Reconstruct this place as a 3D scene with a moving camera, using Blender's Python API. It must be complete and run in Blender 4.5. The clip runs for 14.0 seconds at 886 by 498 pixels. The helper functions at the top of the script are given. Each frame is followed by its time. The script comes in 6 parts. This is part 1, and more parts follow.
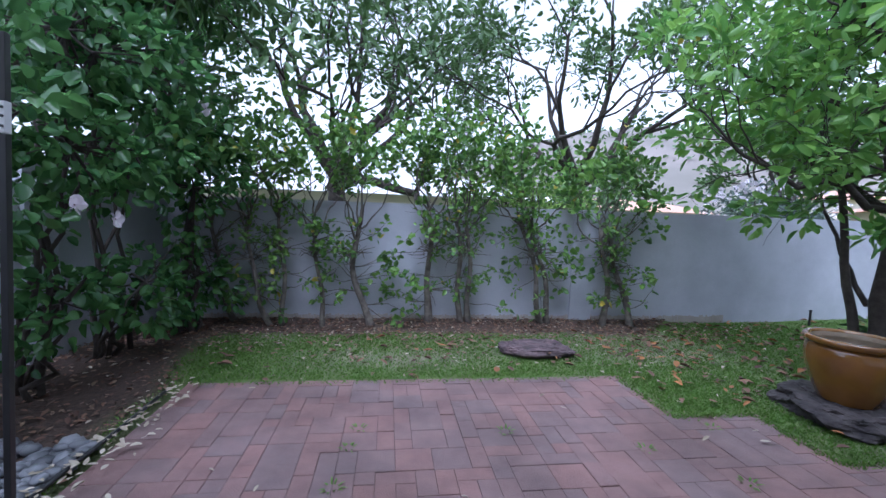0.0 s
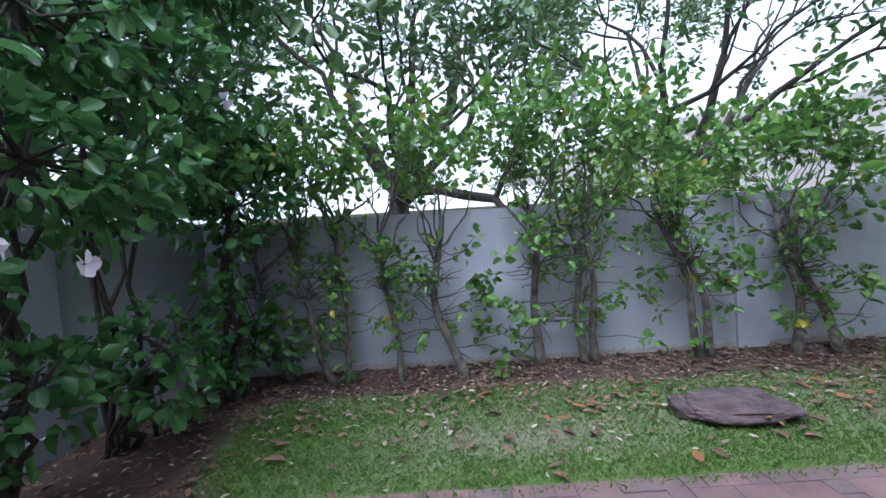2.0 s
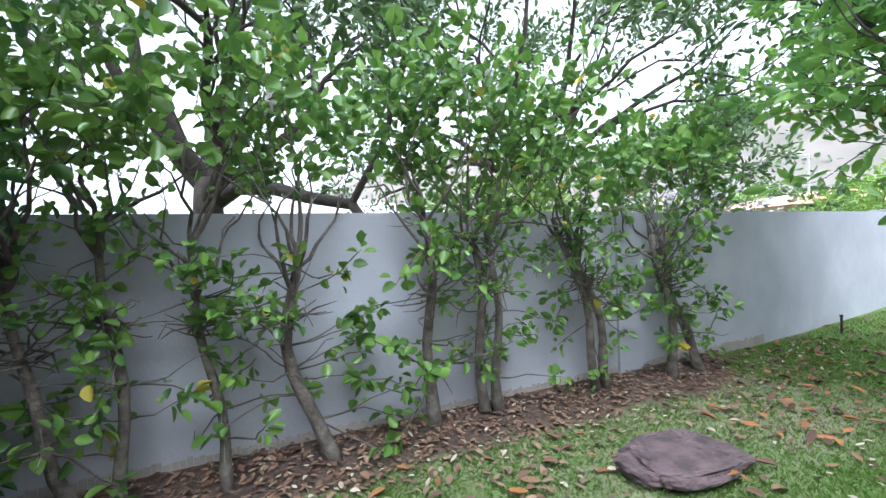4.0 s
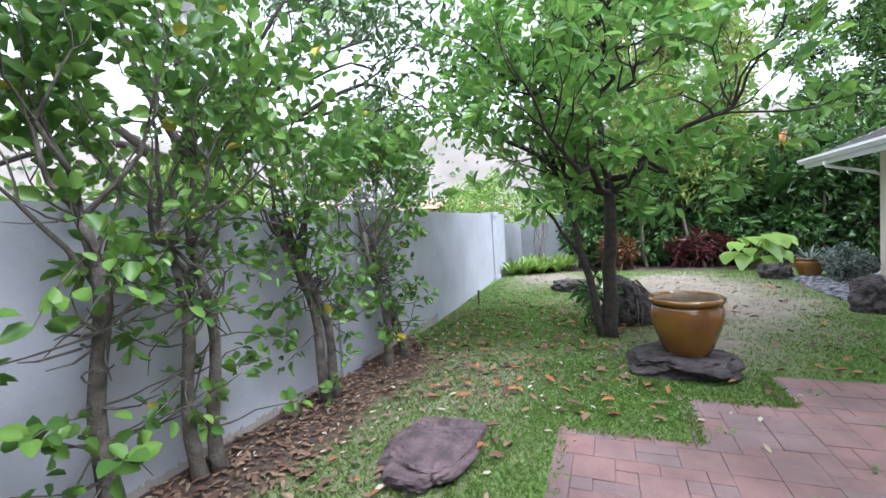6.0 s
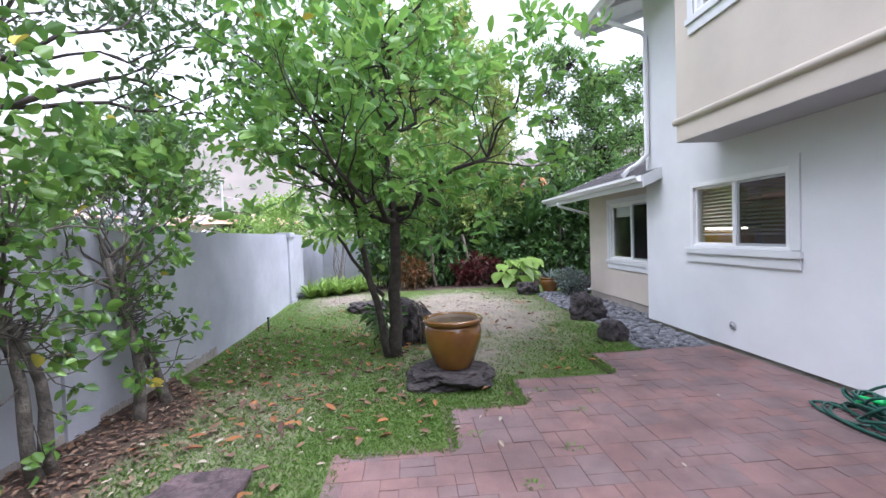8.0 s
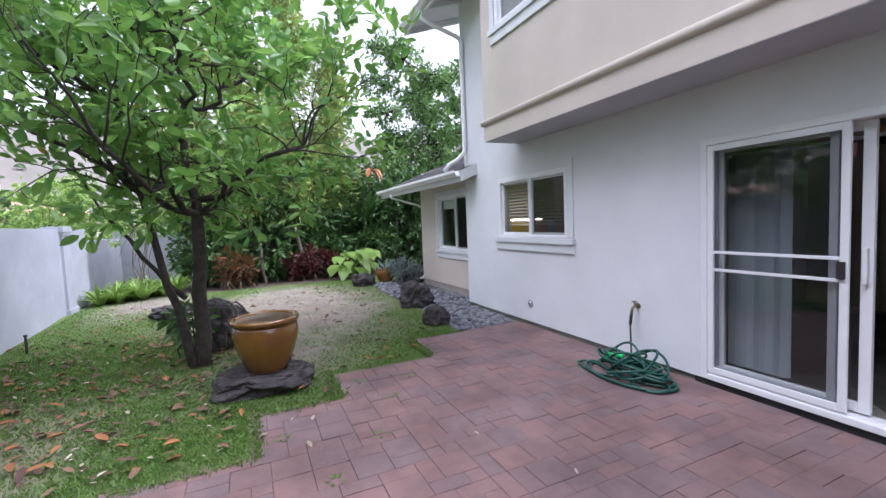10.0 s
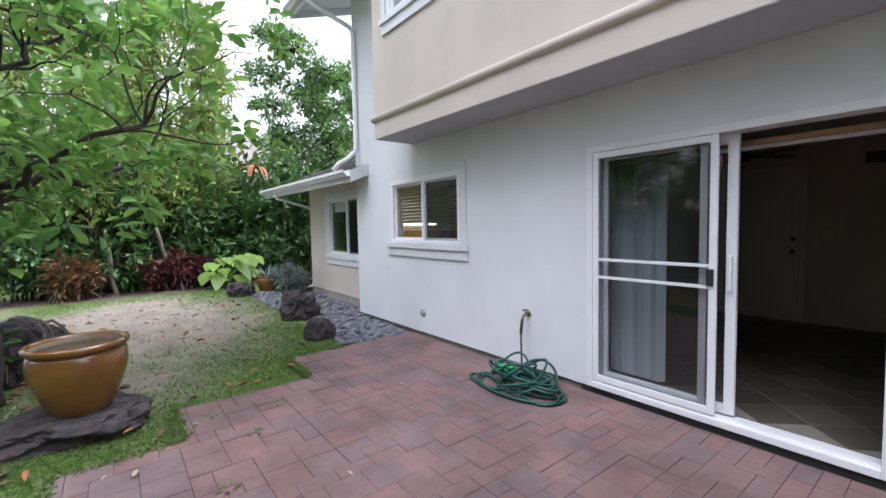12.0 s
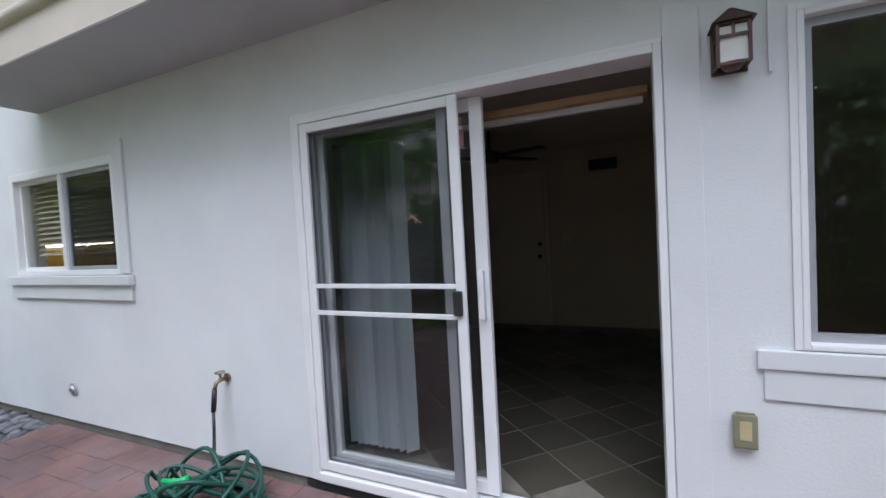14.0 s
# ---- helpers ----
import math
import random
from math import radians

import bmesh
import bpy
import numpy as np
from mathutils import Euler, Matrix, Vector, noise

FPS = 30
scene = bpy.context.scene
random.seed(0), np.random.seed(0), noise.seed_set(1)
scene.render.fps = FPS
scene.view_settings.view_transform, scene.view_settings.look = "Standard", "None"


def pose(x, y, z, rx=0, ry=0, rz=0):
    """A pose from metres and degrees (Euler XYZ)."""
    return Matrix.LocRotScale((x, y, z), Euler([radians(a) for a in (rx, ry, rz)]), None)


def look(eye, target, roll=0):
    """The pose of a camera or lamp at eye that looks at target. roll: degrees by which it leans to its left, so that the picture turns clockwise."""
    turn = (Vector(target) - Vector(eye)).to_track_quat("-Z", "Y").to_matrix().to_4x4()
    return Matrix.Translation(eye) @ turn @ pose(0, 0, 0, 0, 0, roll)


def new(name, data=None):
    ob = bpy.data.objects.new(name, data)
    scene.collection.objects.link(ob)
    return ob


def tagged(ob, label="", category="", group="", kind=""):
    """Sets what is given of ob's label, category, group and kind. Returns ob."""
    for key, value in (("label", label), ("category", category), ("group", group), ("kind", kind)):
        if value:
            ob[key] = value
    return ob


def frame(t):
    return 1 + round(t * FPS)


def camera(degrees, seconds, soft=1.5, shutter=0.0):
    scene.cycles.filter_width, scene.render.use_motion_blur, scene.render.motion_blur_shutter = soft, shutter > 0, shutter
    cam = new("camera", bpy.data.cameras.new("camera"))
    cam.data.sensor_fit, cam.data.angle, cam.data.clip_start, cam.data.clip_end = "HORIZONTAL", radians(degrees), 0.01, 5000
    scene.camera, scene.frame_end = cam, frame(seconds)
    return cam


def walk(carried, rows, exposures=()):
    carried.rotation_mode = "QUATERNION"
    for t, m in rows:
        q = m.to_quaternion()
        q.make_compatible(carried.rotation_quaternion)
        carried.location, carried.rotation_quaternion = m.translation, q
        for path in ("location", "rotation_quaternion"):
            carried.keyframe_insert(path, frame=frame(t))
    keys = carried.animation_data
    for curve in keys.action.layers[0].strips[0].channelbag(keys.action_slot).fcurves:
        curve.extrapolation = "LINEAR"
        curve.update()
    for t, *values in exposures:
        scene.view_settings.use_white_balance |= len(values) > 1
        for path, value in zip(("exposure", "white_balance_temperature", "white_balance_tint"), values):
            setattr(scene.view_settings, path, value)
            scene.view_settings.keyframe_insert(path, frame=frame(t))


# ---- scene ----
cam = camera(92.7, 14.0)
PATH = [
    (0, (-0.28, 0.053, 1.531), (-0.018, 2.03, 1.375), 2.0),
    (0.5, (-0.35, 0.443, 1.525), (-0.181, 2.432, 1.391), 1.1),
    (1, (-0.448, 0.817, 1.494), (-0.378, 2.813, 1.386), -1.1),
    (1.5, (-0.558, 1.178, 1.466), (-0.546, 3.176, 1.385), -2.6),
    (2, (-0.608, 1.55, 1.455), (-0.611, 3.548, 1.382), -3.7),
    (2.2, (-0.667, 1.701, 1.444), (-0.686, 3.7, 1.374), -3.3),
    (4.3, (-0.964, 3.062, 1.459), (0.112, 4.747, 1.404), -1.9),
    (4.5, (-0.949, 3.186, 1.47), (0.274, 4.765, 1.372), -1.7),
    (5, (-0.91, 3.338, 1.465), (0.594, 4.651, 1.339), -3.0),
    (5.5, (-0.918, 3.472, 1.456), (0.788, 4.507, 1.322), -3.1),
    (6, (-0.95, 3.53, 1.452), (0.91, 4.258, 1.346), -3.5),
    (6.5, (-0.962, 3.506, 1.457), (0.975, 3.998, 1.372), -3.6),
    (7, (-0.964, 3.448, 1.474), (1.013, 3.74, 1.409), -3.0),
    (7.5, (-0.953, 3.377, 1.514), (1.045, 3.444, 1.463), -1.9),
    (8, (-0.976, 3.29, 1.538), (1.018, 3.141, 1.474), -2.0),
    (8.5, (-0.999, 3.225, 1.539), (0.966, 2.863, 1.455), -1.5),
    (9, (-1.021, 3.164, 1.544), (0.891, 2.583, 1.448), -1.5),
    (9.2, (-1.021, 3.14, 1.538), (0.867, 2.486, 1.439), -1.5),
    (11.3, (-0.9, 2.747, 1.531), (0.795, 1.698, 1.364), -2.7),
    (11.5, (-0.85, 2.735, 1.521), (0.81, 1.63, 1.366), -2.1),
    (12, (-0.725, 2.655, 1.494), (0.846, 1.423, 1.378), -1.1),
    (12.5, (-0.633, 2.417, 1.495), (0.861, 1.091, 1.397), -1.7),
    (13, (-0.542, 2.052, 1.476), (0.831, 0.601, 1.384), -2.2),
    (13.4, (-0.453, 1.76, 1.455), (0.718, 0.141, 1.371), -2.8),
    (13.5, (-0.424, 1.68, 1.441), (0.68, 0.014, 1.358), -2.5),
    (14, (-0.345, 1.244, 1.428), (0.482, -0.575, 1.353), -3.1),
]
EXPOSURES = [(0.0, 1.46, 5000, 17), (2.2, 1.72, 5230, 14), (4.3, 2.14, 5600, 9), (6.5, 2.14, 5620, 15), (7.5, 2.13, 5680, 19), (9.2, 1.84, 5550, 22), (11.5, 1.93, 5760, 20), (14.0, 1.95, 5700, 15)]
walk(cam, [(t, look(eye, target, roll)) for t, eye, target, roll in PATH], EXPOSURES)

# ---- sky and sun: a bright overcast ----
world = bpy.data.worlds.new("overcast")
scene.world = world
world.use_nodes = True
wn, wl = world.node_tree.nodes, world.node_tree.links
sky = wn.new("ShaderNodeTexSky")
sky.sky_type, sky.sun_disc = "NISHITA", False
sky.sun_elevation, sky.sun_rotation = radians(58), radians(200)
sky.air_density, sky.dust_density, sky.ozone_density = 1.0, 4.0, 1.0
pale = wn.new("ShaderNodeHueSaturation")
pale.inputs["Saturation"].default_value = 0.12
wl.new(sky.outputs[0], pale.inputs["Color"])
wl.new(pale.outputs[0], wn["Background"].inputs["Color"])
wn["Background"].inputs["Strength"].default_value = 0.15
sun = new("sun", bpy.data.lights.new("sun", "SUN"))
sun.data.energy, sun.data.angle, sun.data.color = 0.6, radians(35), (1.0, 0.985, 0.96)
sun.matrix_world = look((-3, 14, 26), (0, 0, 0))

# ---- materials ----
def rgb(c):
    return (*c, 1.0)


def material(name, base, base2=None, rough=0.6, scale=8.0, bump=0.0, bump_scale=60.0, metal=0.0, spec=0.5,
             translucent=0.0, per="noise", coat=0.0, detail=4.0, contrast=1.0, stain=0.0, stain_scale=0.9):
    """A principled surface whose colour runs between base and base2 by noise at two scales, per object or per island."""
    m = bpy.data.materials.new(name)
    m.use_nodes = True
    n, l = m.node_tree.nodes, m.node_tree.links
    p = n["Principled BSDF"]
    p.inputs["Roughness"].default_value, p.inputs["Metallic"].default_value = rough, metal
    p.inputs["Specular IOR Level"].default_value = spec
    p.inputs["Coat Weight"].default_value = coat
    base2 = base2 or tuple(c * 0.8 for c in base)
    co = n.new("ShaderNodeTexCoord")
    tex = n.new("ShaderNodeTexNoise")
    tex.inputs["Scale"].default_value, tex.inputs["Detail"].default_value = scale, detail
    l.new(co.outputs["Object"], tex.inputs["Vector"])
    mix = n.new("ShaderNodeMix")
    mix.data_type = "RGBA"
    mix.inputs["A"].default_value, mix.inputs["B"].default_value = rgb(base), rgb(base2)
    fac = n.new("ShaderNodeMapRange")
    fac.inputs["From Min"].default_value, fac.inputs["From Max"].default_value = 0.5 - 0.22 / contrast, 0.5 + 0.22 / contrast
    if per == "noise":
        l.new(tex.outputs["Fac"], fac.inputs["Value"])
    else:
        src = n.new("ShaderNodeObjectInfo") if per == "object" else n.new("ShaderNodeNewGeometry")
        out = src.outputs["Random"] if per == "object" else src.outputs["Random Per Island"]
        add = n.new("ShaderNodeMath")
        add.operation = "MULTIPLY_ADD"
        add.inputs[1].default_value = 0.4
        l.new(tex.outputs["Fac"], add.inputs[0])
        mul = n.new("ShaderNodeMath")
        mul.operation = "MULTIPLY"
        mul.inputs[1].default_value = 0.6
        l.new(out, mul.inputs[0])
        l.new(mul.outputs[0], add.inputs[2])
        l.new(add.outputs[0], fac.inputs["Value"])
        fac.inputs["From Min"].default_value, fac.inputs["From Max"].default_value = 0.15, 0.85
    l.new(fac.outputs["Result"], mix.inputs["Factor"])
    colour = mix.outputs["Result"]
    if stain:
        geo = n.new("ShaderNodeNewGeometry")
        broad = n.new("ShaderNodeTexNoise")
        broad.inputs["Scale"].default_value, broad.inputs["Detail"].default_value, broad.inputs["Roughness"].default_value = stain_scale, 7.0, 0.65
        l.new(geo.outputs["Position"], broad.inputs["Vector"])
        grade = n.new("ShaderNodeMapRange")
        grade.inputs["From Min"].default_value, grade.inputs["From Max"].default_value = 0.35, 0.65
        grade.inputs["To Min"].default_value, grade.inputs["To Max"].default_value = 1.0 - stain, 1.0 + stain * 0.5
        l.new(broad.outputs["Fac"], grade.inputs["Value"])
        wear = n.new("ShaderNodeMix")
        wear.data_type, wear.blend_type = "RGBA", "MULTIPLY"
        wear.inputs["Factor"].default_value = 1.0
        l.new(colour, wear.inputs["A"])
        l.new(grade.outputs["Result"], wear.inputs["B"])
        colour = wear.outputs["Result"]
    l.new(colour, p.inputs["Base Color"])
    if bump:
        t2 = n.new("ShaderNodeTexNoise")
        t2.inputs["Scale"].default_value, t2.inputs["Detail"].default_value = bump_scale, 5.0
        l.new(co.outputs["Object"], t2.inputs["Vector"])
        b = n.new("ShaderNodeBump")
        b.inputs["Strength"].default_value, b.inputs["Distance"].default_value = bump, 0.02
        l.new(t2.outputs["Fac"], b.inputs["Height"])
        l.new(b.outputs[0], p.inputs["Normal"])
    if translucent:
        t = n.new("ShaderNodeBsdfTranslucent")
        l.new(mix.outputs["Result"], t.inputs["Color"])
        ms = n.new("ShaderNodeMixShader")
        ms.inputs[0].default_value = translucent
        l.new(p.outputs[0], ms.inputs[1])
        l.new(t.outputs[0], ms.inputs[2])
        l.new(ms.outputs[0], n["Material Output"].inputs["Surface"])
    return m


def glass_material(name, tint, veil=0.0, veil_colour=(0.1, 0.1, 0.1), gloss=0.9):
    """A clear pane: see-through, glossy by Fresnel, with a veil of screen or dust."""
    m = bpy.data.materials.new(name)
    m.use_nodes = True
    n, l = m.node_tree.nodes, m.node_tree.links
    tr, gl, df = n.new("ShaderNodeBsdfTransparent"), n.new("ShaderNodeBsdfGlossy"), n.new("ShaderNodeBsdfDiffuse")
    tr.inputs["Color"].default_value, df.inputs["Color"].default_value = rgb(tint), rgb(veil_colour)
    gl.inputs["Roughness"].default_value = 0.02
    gl.inputs["Color"].default_value = (gloss, gloss, gloss, 1)
    face = n.new("ShaderNodeLayerWeight")
    face.inputs["Blend"].default_value = 0.5
    power = n.new("ShaderNodeMath")
    power.operation, power.inputs[1].default_value = "POWER", 4.0
    l.new(face.outputs["Facing"], power.inputs[0])
    fr = n.new("ShaderNodeMath")
    fr.operation, fr.inputs[1].default_value, fr.inputs[2].default_value = "MULTIPLY_ADD", 0.8, 0.05
    l.new(power.outputs[0], fr.inputs[0])
    a, b = n.new("ShaderNodeMixShader"), n.new("ShaderNodeMixShader")
    l.new(fr.outputs[0], a.inputs[0])
    l.new(tr.outputs[0], a.inputs[1])
    l.new(gl.outputs[0], a.inputs[2])
    b.inputs[0].default_value = veil
    l.new(a.outputs[0], b.inputs[1])
    l.new(df.outputs[0], b.inputs[2])
    l.new(b.outputs[0], n["Material Output"].inputs["Surface"])
    return m


def glow_material(name, colour, strength):
    m = bpy.data.materials.new(name)
    m.use_nodes = True
    p = m.node_tree.nodes["Principled BSDF"]
    p.inputs["Base Color"].default_value = rgb(colour)
    p.inputs["Emission Color"].default_value = rgb(colour)
    p.inputs["Emission Strength"].default_value = strength
    return m


STUCCO = material("white stucco", (0.75, 0.76, 0.77), (0.70, 0.71, 0.72), 0.85, 1.6, 0.09, 90, stain=0.05)
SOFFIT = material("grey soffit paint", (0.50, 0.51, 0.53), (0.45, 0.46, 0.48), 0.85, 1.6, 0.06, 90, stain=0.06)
STUCCO_TAN = material("tan stucco", (0.62, 0.55, 0.47), (0.56, 0.50, 0.43), 0.85, 1.6, 0.10, 90, stain=0.06)
WALL_PAINT = material("grey-blue garden wall paint", (0.43, 0.44, 0.482), (0.37, 0.38, 0.42), 0.8, 1.1, 0.12, 40, stain=0.12, stain_scale=1.4)
TRIM = material("white trim paint", (0.71, 0.72, 0.73), (0.66, 0.67, 0.68), 0.5, 3, 0.05, 30)
VINYL = material("white vinyl", (0.82, 0.82, 0.82), (0.77, 0.77, 0.78), 0.35, 5)
GREY_ALU = material("grey aluminium", (0.45, 0.46, 0.48), (0.38, 0.39, 0.41), 0.4, 8, metal=0.3)
CONCRETE = material("raw concrete", (0.38, 0.34, 0.30), (0.28, 0.25, 0.22), 0.9, 4, 0.4, 50)
DARK = material("dark joint", (0.03, 0.03, 0.03), (0.02, 0.02, 0.02), 0.8)
BLACK = material("black plastic", (0.02, 0.02, 0.022), (0.03, 0.03, 0.03), 0.4)
SHINGLE = material("grey asphalt shingle", (0.105, 0.098, 0.098), (0.07, 0.065, 0.068), 0.95, 18, 0.4, 120, per="object")
PAVER = material("red-brown concrete paver", (0.24, 0.136, 0.122), (0.185, 0.133, 0.130), 0.85, 6, 0.5, 110, per="object", stain=0.36, stain_scale=1.3)
PAVER_REST = material("red-brown concrete paver field", (0.24, 0.136, 0.122), (0.185, 0.133, 0.130), 0.85, 6, 0.5, 110, per="island", stain=0.36, stain_scale=1.3)
SAND = material("dark joint sand", (0.10, 0.07, 0.06), (0.055, 0.042, 0.038), 0.95, 20, 0.3, 90)
LAVA = material("dark lava rock", (0.07, 0.058, 0.056), (0.022, 0.018, 0.019), 0.85, 9, 1.0, 18, contrast=1.4)
SLATE = material("purplish flat stone", (0.155, 0.105, 0.11), (0.055, 0.04, 0.043), 0.85, 9, 1.0, 16, contrast=1.3)
PEBBLE = material("blue-grey river pebble", (0.235, 0.24, 0.26), (0.06, 0.062, 0.07), 0.55, 5, 0.1, 40, per="island")
GLAZE = material("amber brown pot glaze", (0.215, 0.098, 0.018), (0.13, 0.056, 0.010), 0.16, 3.5, coat=0.6, contrast=1.3)
POT_INSIDE = material("pale unglazed clay", (0.36, 0.30, 0.22), (0.24, 0.19, 0.13), 0.8, 9, 0.2, 40)
BARK = material("grey-brown bark", (0.20, 0.165, 0.13), (0.10, 0.08, 0.065), 0.9, 14, 0.7, 45)
BARK_HEDGE = material("grey lichened hibiscus bark", (0.165, 0.145, 0.12), (0.06, 0.05, 0.042), 0.9, 11, 0.8, 40, contrast=1.4)
BARK_DARK = material("dark bark", (0.062, 0.049, 0.040), (0.028, 0.022, 0.018), 0.9, 14, 0.7, 45)
LEAF_HEDGE = material("hibiscus leaf", (0.205, 0.36, 0.065), (0.06, 0.145, 0.035), 0.30, 2, translucent=0.42, per="island")
LEAF_DARK = material("dark hibiscus leaf", (0.135, 0.285, 0.08), (0.04, 0.115, 0.04), 0.24, 2, translucent=0.4, per="island")
LEAF_TREE = material("broad glossy leaf", (0.255, 0.44, 0.085), (0.10, 0.24, 0.055), 0.32, 2, translucent=0.48, per="island")
LEAF_FAR = material("street tree leaf", (0.11, 0.19, 0.06), (0.06, 0.115, 0.038), 0.45, 2, translucent=0.25, per="island")
LEAF_ROOF = material("glossy mid-green leaf", (0.21, 0.37, 0.09), (0.07, 0.155, 0.045), 0.35, 2, translucent=0.3, per="island")
LEAF_LIME = material("yellow-green leaf", (0.29, 0.43, 0.09), (0.16, 0.28, 0.055), 0.45, 2, translucent=0.35, per="island")
LEAF_JUNGLE = material("deep green leaf", (0.12, 0.235, 0.055), (0.03, 0.085, 0.025), 0.36, 2, translucent=0.25, per="island")
LEAF_BAMBOO = material("pale bamboo leaf", (0.42, 0.50, 0.14), (0.22, 0.32, 0.075), 0.5, 2, translucent=0.35, per="island")
LEAF_RED = material("red ti leaf", (0.14, 0.022, 0.02), (0.04, 0.012, 0.012), 0.4, 2, translucent=0.25, per="island")
LEAF_SILVER = material("silver-green leaf", (0.20, 0.25, 0.21), (0.10, 0.14, 0.12), 0.6, 2, translucent=0.2, per="island")
LEAF_YELLOW = material("yellow turned leaf", (0.56, 0.44, 0.06), (0.40, 0.36, 0.05), 0.5, 2, translucent=0.3, per="island")
LEAF_DRY = material("dry fallen leaf", (0.21, 0.12, 0.072), (0.075, 0.038, 0.028), 0.8, 2, per="island")
LEAF_TAN = material("tan curled fallen leaf", (0.28, 0.19, 0.125), (0.13, 0.085, 0.055), 0.8, 2, per="island")
LEAF_PALE = material("bleached fallen leaf", (0.47, 0.42, 0.33), (0.30, 0.25, 0.18), 0.8, 2, per="island")
LEAF_ORANGE = material("orange fallen leaf", (0.34, 0.145, 0.04), (0.19, 0.075, 0.028), 0.7, 2, per="island")
PETAL = material("white petal", (0.85, 0.80, 0.84), (0.75, 0.66, 0.74), 0.6, 30, translucent=0.3)
GRASS = material("green grass blade", (0.155, 0.265, 0.042), (0.105, 0.205, 0.036), 0.6, 1.2, translucent=0.5, per="island")
GRASS_DRY = material("straw grass blade", (0.30, 0.25, 0.175), (0.20, 0.17, 0.115), 0.8, 1.2, translucent=0.2, per="island")
HOSE = material("dark green hose rubber", (0.012, 0.085, 0.06), (0.008, 0.06, 0.045), 0.38, 6)
NOZZLE = material("bright green plastic", (0.02, 0.55, 0.14), (0.02, 0.45, 0.12), 0.35, 6)
BRASS = material("weathered brass", (0.36, 0.30, 0.20), (0.25, 0.20, 0.13), 0.45, 20, metal=0.8)
COPPER = material("aged copper lamp", (0.14, 0.085, 0.07), (0.08, 0.055, 0.05), 0.5, 20, metal=0.6)
MILK = material("milky lamp glass", (0.75, 0.74, 0.70), (0.68, 0.67, 0.62), 0.25, 12)
CREAM = material("cream plastic", (0.55, 0.47, 0.28), (0.45, 0.38, 0.22), 0.5, 12)
OLIVE_CLEAR = material("cloudy olive cover", (0.27, 0.27, 0.17), (0.20, 0.20, 0.13), 0.3, 12)
ROOM_WALL = material("cream interior paint", (0.50, 0.41, 0.30), (0.45, 0.37, 0.27), 0.8, 2)
ROOM_CEILING = material("white ceiling paint", (0.55, 0.48, 0.39), (0.50, 0.44, 0.36), 0.85, 2)
ROOM_DOOR = material("off-white door paint", (0.55, 0.46, 0.35), (0.51, 0.43, 0.33), 0.5, 2)
TILE = material("mottled slate-green floor tile", (0.10, 0.09, 0.066), (0.045, 0.042, 0.032), 0.58, 5, per="object")
GROUT = material("pale grout", (0.24, 0.22, 0.18), (0.18, 0.165, 0.135), 0.8)
BLIND = material("blue-grey vertical blind", (0.74, 0.80, 0.84), (0.68, 0.74, 0.79), 0.7, 6)
SLAT = material("pale wooden blind slat", (0.76, 0.69, 0.58), (0.68, 0.60, 0.50), 0.4, 6)
WOOD = material("tan wooden valance", (0.42, 0.27, 0.13), (0.33, 0.20, 0.09), 0.5, 9)
YELLOW_WALL = material("warm yellow interior paint", (0.70, 0.47, 0.10), (0.64, 0.42, 0.09), 0.8, 2)
HILL = material("dry brown hillside", (0.20, 0.172, 0.155), (0.13, 0.122, 0.10), 0.95, 0.06, detail=8)
CROTON = material("orange croton leaf", (0.24, 0.085, 0.028), (0.05, 0.065, 0.022), 0.4, 2, translucent=0.3, per="island")
TERRACOTTA = material("faded terracotta roof", (0.52, 0.30, 0.21), (0.42, 0.24, 0.17), 0.85, 2)
HOUSE_FAR = material("far cream stucco", (0.62, 0.55, 0.47), (0.56, 0.50, 0.42), 0.85, 1)
GLASS = glass_material("window glass", (0.95, 0.965, 0.96))
GLASS_SCREEN = glass_material("glass behind insect screen", (0.48, 0.49, 0.50), 0.10, (0.10, 0.10, 0.105), 0.6)
LAMP_WARM = glow_material("warm lamp tube", (1.0, 0.86, 0.55), 3.0)

